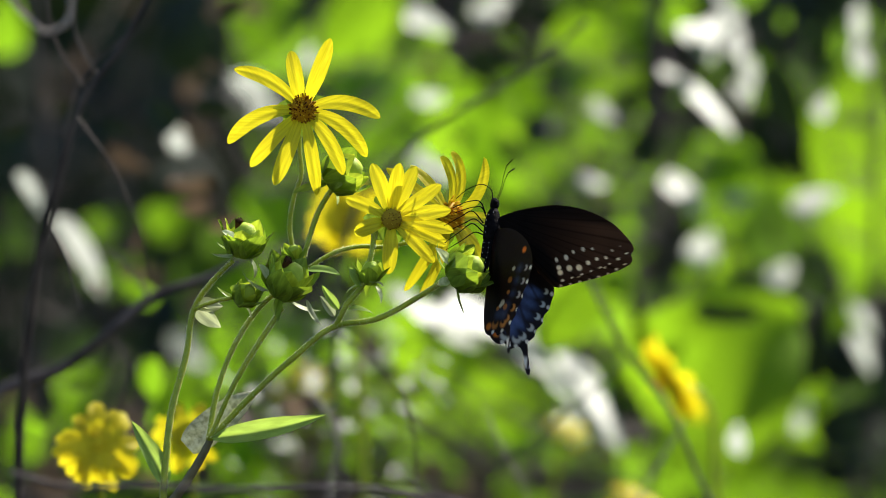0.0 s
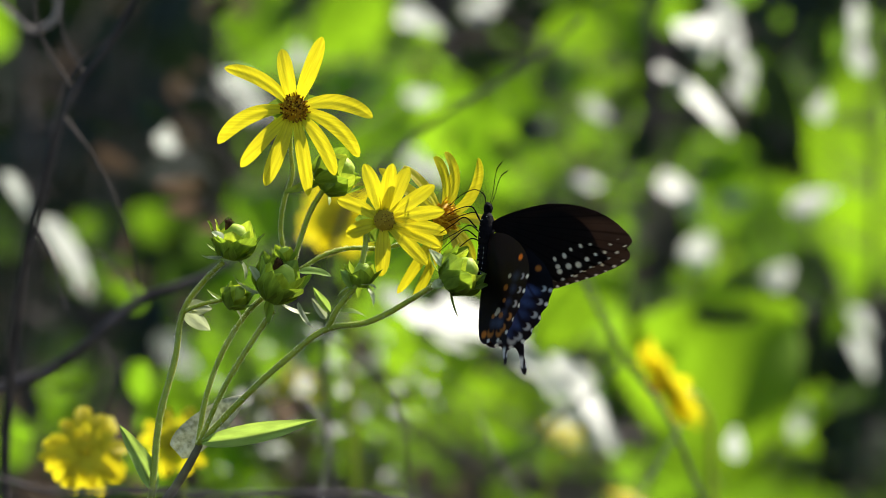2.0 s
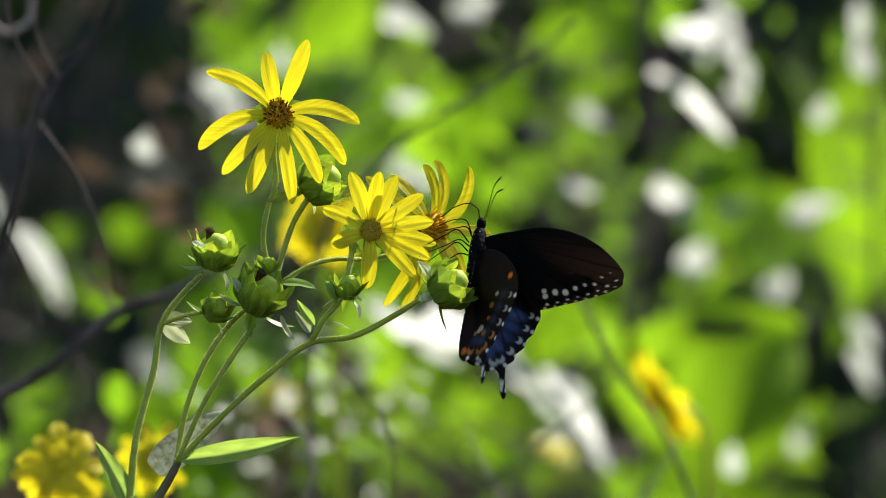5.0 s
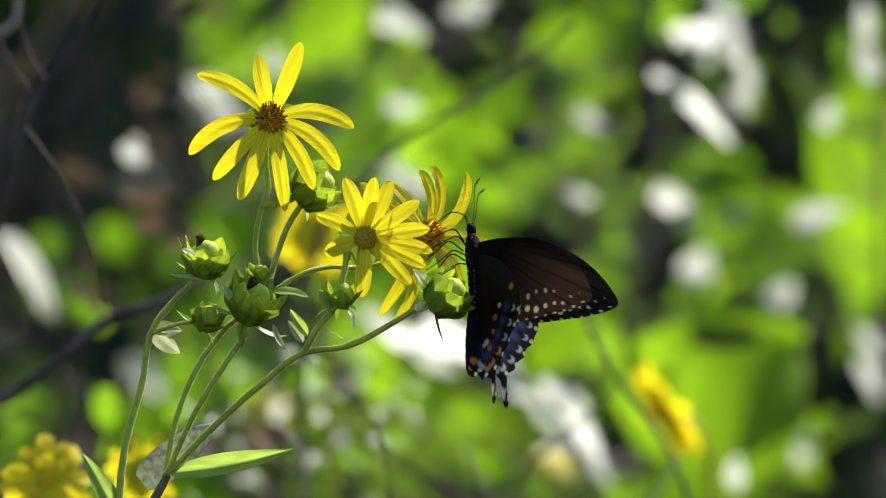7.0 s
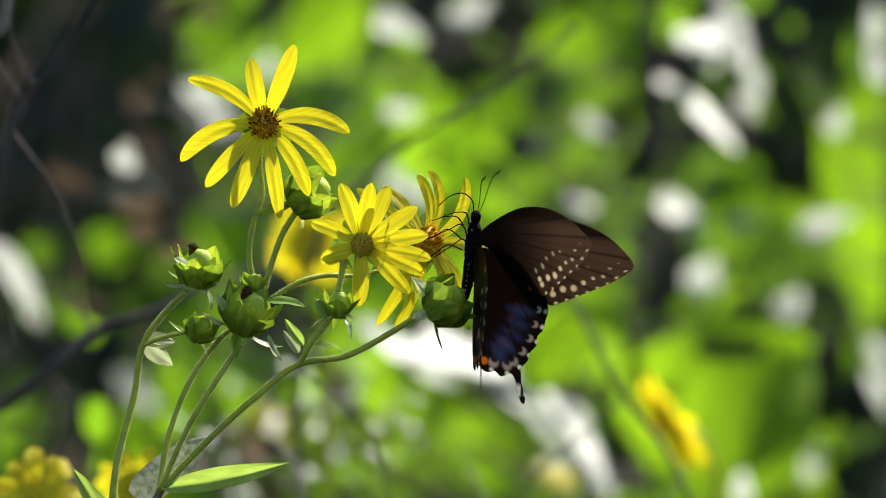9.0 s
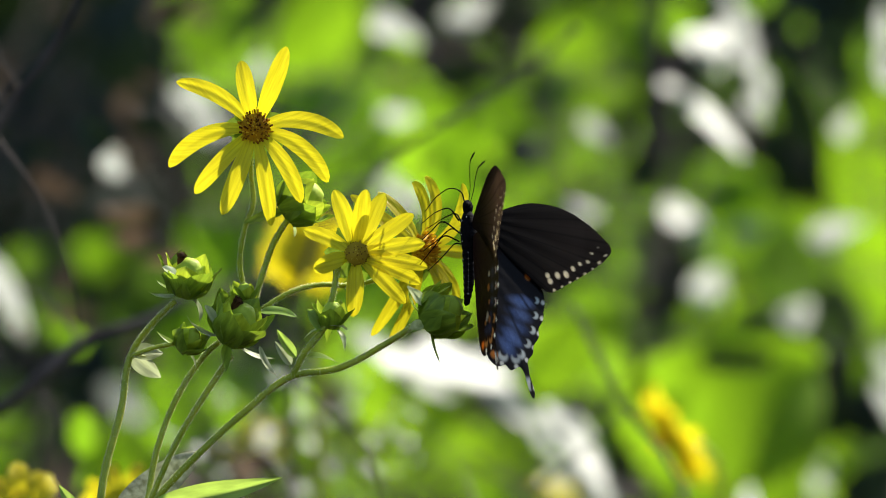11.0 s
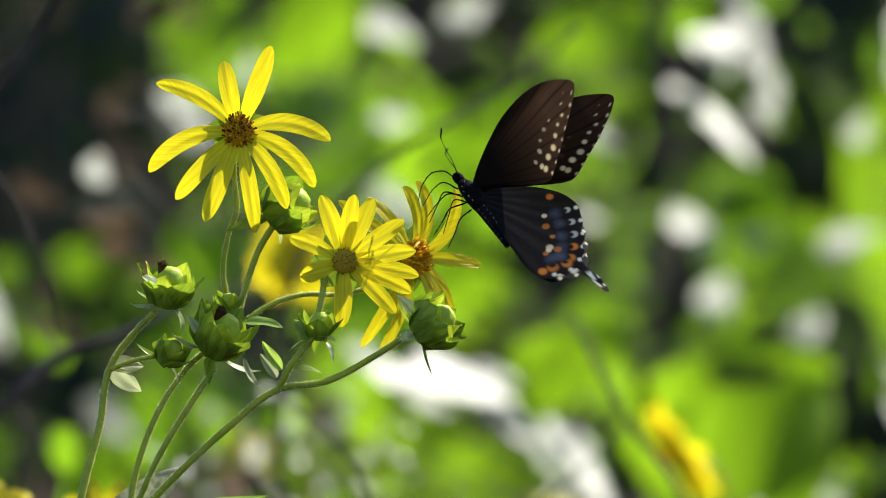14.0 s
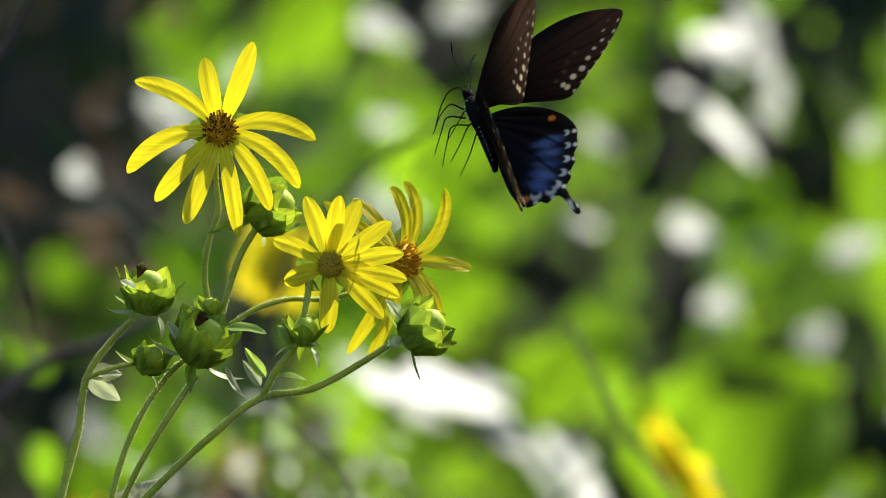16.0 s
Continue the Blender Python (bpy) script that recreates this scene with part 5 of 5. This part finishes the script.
def body_pose(x, z, rx, ry, rz):
    """The butterfly's pose: millimetres from the middle of the cluster, and a turn vector in degrees from head up, back to the right."""
    turn = Vector((radians(rx), radians(ry), radians(rz)))
    m = Matrix.Rotation(turn.length, 4, turn.normalized()) @ Matrix(((0, 0, 1, 0), (0, -1, 0, 0), (1, 0, 0, 0), (0, 0, 0, 1)))
    return Matrix.Translation(MID + Vector((x / 1000, 0, z / 1000))) @ m


def sway_pose(u, v, a):
    """The plant's pose, moved by u, v mm and leaning a degrees to the right about the middle of the cluster."""
    about = Matrix.Translation(MID) @ Matrix.Rotation(radians(a), 4, "Y") @ Matrix.Translation(-MID)
    return Matrix.Translation((u / 1000, 0, v / 1000)) @ about @ Matrix.Translation(root)


# The slow sway of the plant: seconds, mm to the right and up, degrees.
SWAY = [
    (0.0, 0.00, 0.00, -0.00), (0.5, -0.02, 0.08, -0.09), (1.0, -0.01, 0.07, -0.07), (1.5, 0.00, 0.04, -0.08), (2.0, 0.05, -0.07, 0.06),
    (2.5, 0.13, -0.44, 0.49), (3.0, 0.14, -0.35, 0.33), (3.5, 0.12, -0.41, 0.45), (4.0, 0.11, -0.36, 0.37), (6.5, 0.17, -0.41, 0.42),
    (7.0, 0.16, -0.44, 0.45), (7.5, 0.21, -0.54, 0.61), (8.0, 0.20, -0.47, 0.49), (8.5, 0.18, -0.40, 0.39), (9.0, 0.09, -0.04, 0.02),
    (11.5, 0.06, -0.03, -0.02), (12.0, 0.06, 0.05, -0.18), (12.5, 0.01, 0.08, -0.22), (13.0, -0.00, 0.11, -0.22), (13.5, -0.04, 0.12, -0.21),
    (14.0, -0.12, 0.18, -0.20), (14.5, -0.11, 0.49, -0.61), (15.0, -0.10, 0.59, -0.80), (15.5, -0.11, 0.56, -0.70), (16.0, -0.21, 0.40, -0.39),
]


def motions():
    walk(plant, [(t, sway_pose(u, v, a)) for t, u, v, a in SWAY])
    # from, to, body, flap and sweep of the wings: each attitude is held for some four tenths of a second
    held = [
        (0.0, 0.4, (16.0, 7.6, -19.2, 6.5, -5.6), (95, 80, 42, 63), (5, 7, -1, -3)),
        (0.5, 0.8, (16.3, 7.2, -14.2, 7.0, -9.4), (86, 78, 50, 45), (11, 9, -5, -5)),
        (0.9, 1.2, (16.4, 6.7, -10.5, 5.5, -21.1), (79, 81, 60, 97), (9, 8, -6, 1)),
        (1.3, 1.6, (16.4, 6.6, -17.3, 0.7, -16.1), (97, 86, 58, 91), (11, 15, 2, 5)),
        (1.7, 2.1, (16.2, 6.4, -19.4, 2.5, -11.9), (100, 82, 51, 85), (3, 9, 3, 1)),
        (2.2, 2.5, (16.3, 5.6, -18.0, -0.4, -12.4), (92, 80, 54, 65), (13, 9, 9, 6)),
        (2.6, 2.9, (16.4, 5.7, -16.8, -0.7, -14.8), (77, 74, 52, 52), (25, 18, 8, 6)),
        (3.0, 3.4, (16.6, 5.2, -17.5, -1.0, -15.1), (58, 66, 47, 47), (30, 19, 10, 6)),
        (3.5, 3.8, (16.1, 5.6, -19.2, 2.3, -17.2), (62, 66, 50, 51), (25, 13, 7, 1)),
        (3.9, 4.3, (16.6, 4.9, -25.3, 8.0, -9.4), (93, 81, 51, 62), (10, 7, 6, 1)),
        (6.1, 6.4, (16.6, 4.4, -21.1, 7.1, 0.4), (95, 110, 37, 94), (10, 10, 6, 3)),
        (6.5, 6.8, (16.2, 4.3, -21.1, -0.3, -6.2), (93, 77, 48, 65), (14, 16, 14, 9)),
        (6.9, 7.2, (16.1, 4.9, -22.0, -6.2, -8.7), (72, 67, 50, 56), (36, 22, 17, 13)),
        (7.3, 7.6, (14.6, 7.4, -0.6, 2.6, -14.0), (46, 59, 33, 53), (9, 10, -8, 2)),
        (7.7, 8.1, (14.1, 8.4, -21.3, -8.9, -39.0), (73, 68, 45, 73), (28, 13, 14, 6)),
        (8.2, 8.5, (15.4, 9.8, 13.7, 8.5, -21.0), (50, 65, 22, 37), (-10, -6, -28, -1)),
        (8.6, 8.9, (15.0, 10.1, 5.4, 9.0, -20.4), (60, 61, 37, 51), (8, -5, -21, -6)),
        (9.0, 9.3, (16.1, 10.9, 14.6, 9.3, -28.8), (77, 64, 36, 73), (-13, 5, -31, -3)),
        (11.2, 11.5, (15.4, 16.2, -18.4, -6.6, -18.6), (29, 37, 34, 34), (4, 1, -1, -2)),
        (11.6, 11.9, (17.2, 18.1, -30.5, -9.6, -31.4), (61, 65, 43, 17), (14, 7, 9, -4)),
        (12.0, 12.4, (16.8, 20.1, -27.2, -6.4, -12.6), (97, 88, 29, 54), (-7, -6, 2, -1)),
        (12.5, 12.8, (17.9, 23.1, -20.1, -11.1, -5.8), (62, 82, 25, 50), (12, 2, 4, 1)),
        (12.9, 13.2, (18.1, 25.4, -17.3, -22.5, -13.8), (44, 106, 50, 32), (9, 15, 12, 8)),
        (13.3, 13.7, (16.7, 25.1, -37.1, -23.4, -1.5), (99, 87, 88, 44), (-9, -8, -0, -3)),
        (13.8, 14.1, (18.4, 28.4, -39.8, -34.1, 0.3), (47, 101, 96, 69), (14, 4, 6, 4)),
        (14.2, 14.5, (20.0, 35.5, -28.8, -48.8, -52.0), (32, 99, 17, -31), (-3, 36, 34, -45)),
        (14.6, 14.9, (20.7, 41.1, -44.7, -24.8, -73.1), (3, -63, 23, -39), (30, -33, 37, -34)),
        (15.0, 15.4, (27.4, 48.0, -24.7, -25.2, -79.5), (9, -69, -8, -74), (11, -12, 18, -32)),
        (15.5, 15.8, (28.3, 46.6, -27.0, -26.5, -71.1), (51, 45, 52, 53), (5, 10, 4, 14)),
        (15.9, 16.0, (22.0, 50.9, -36.7, -33.9, -37.7), (65, 76, 36, 58), (13, 1, 9, 4)),
    ]
    rows = []
    for row in held:
        if rows:                    # a stroke on the way to the next attitude, in two steps between
            t0, *old = rows[-1]
            for k in (1, 2):
                rows.append((t0 + (row[0] - t0) * k / 3, *(tuple(p + (q - p) * k / 3 for p, q in zip(m, n)) for m, n in zip(old, row[2:]))))
        rows += [(t, *row[2:]) for t in row[:2]]
    walk(fly, [(t, body_pose(*b)) for t, b, _, _ in rows])
    walk(fore_left, [(t, wing_pose('fore', 1, f[0], s[0])) for t, _, f, s in rows])
    walk(fore_right, [(t, wing_pose('fore', -1, f[1], s[1])) for t, _, f, s in rows])
    walk(hind_left, [(t, wing_pose('hind', 1, f[2], s[2])) for t, _, f, s in rows])
    walk(hind_right, [(t, wing_pose('hind', -1, f[3], s[3])) for t, _, f, s in rows])


motions()
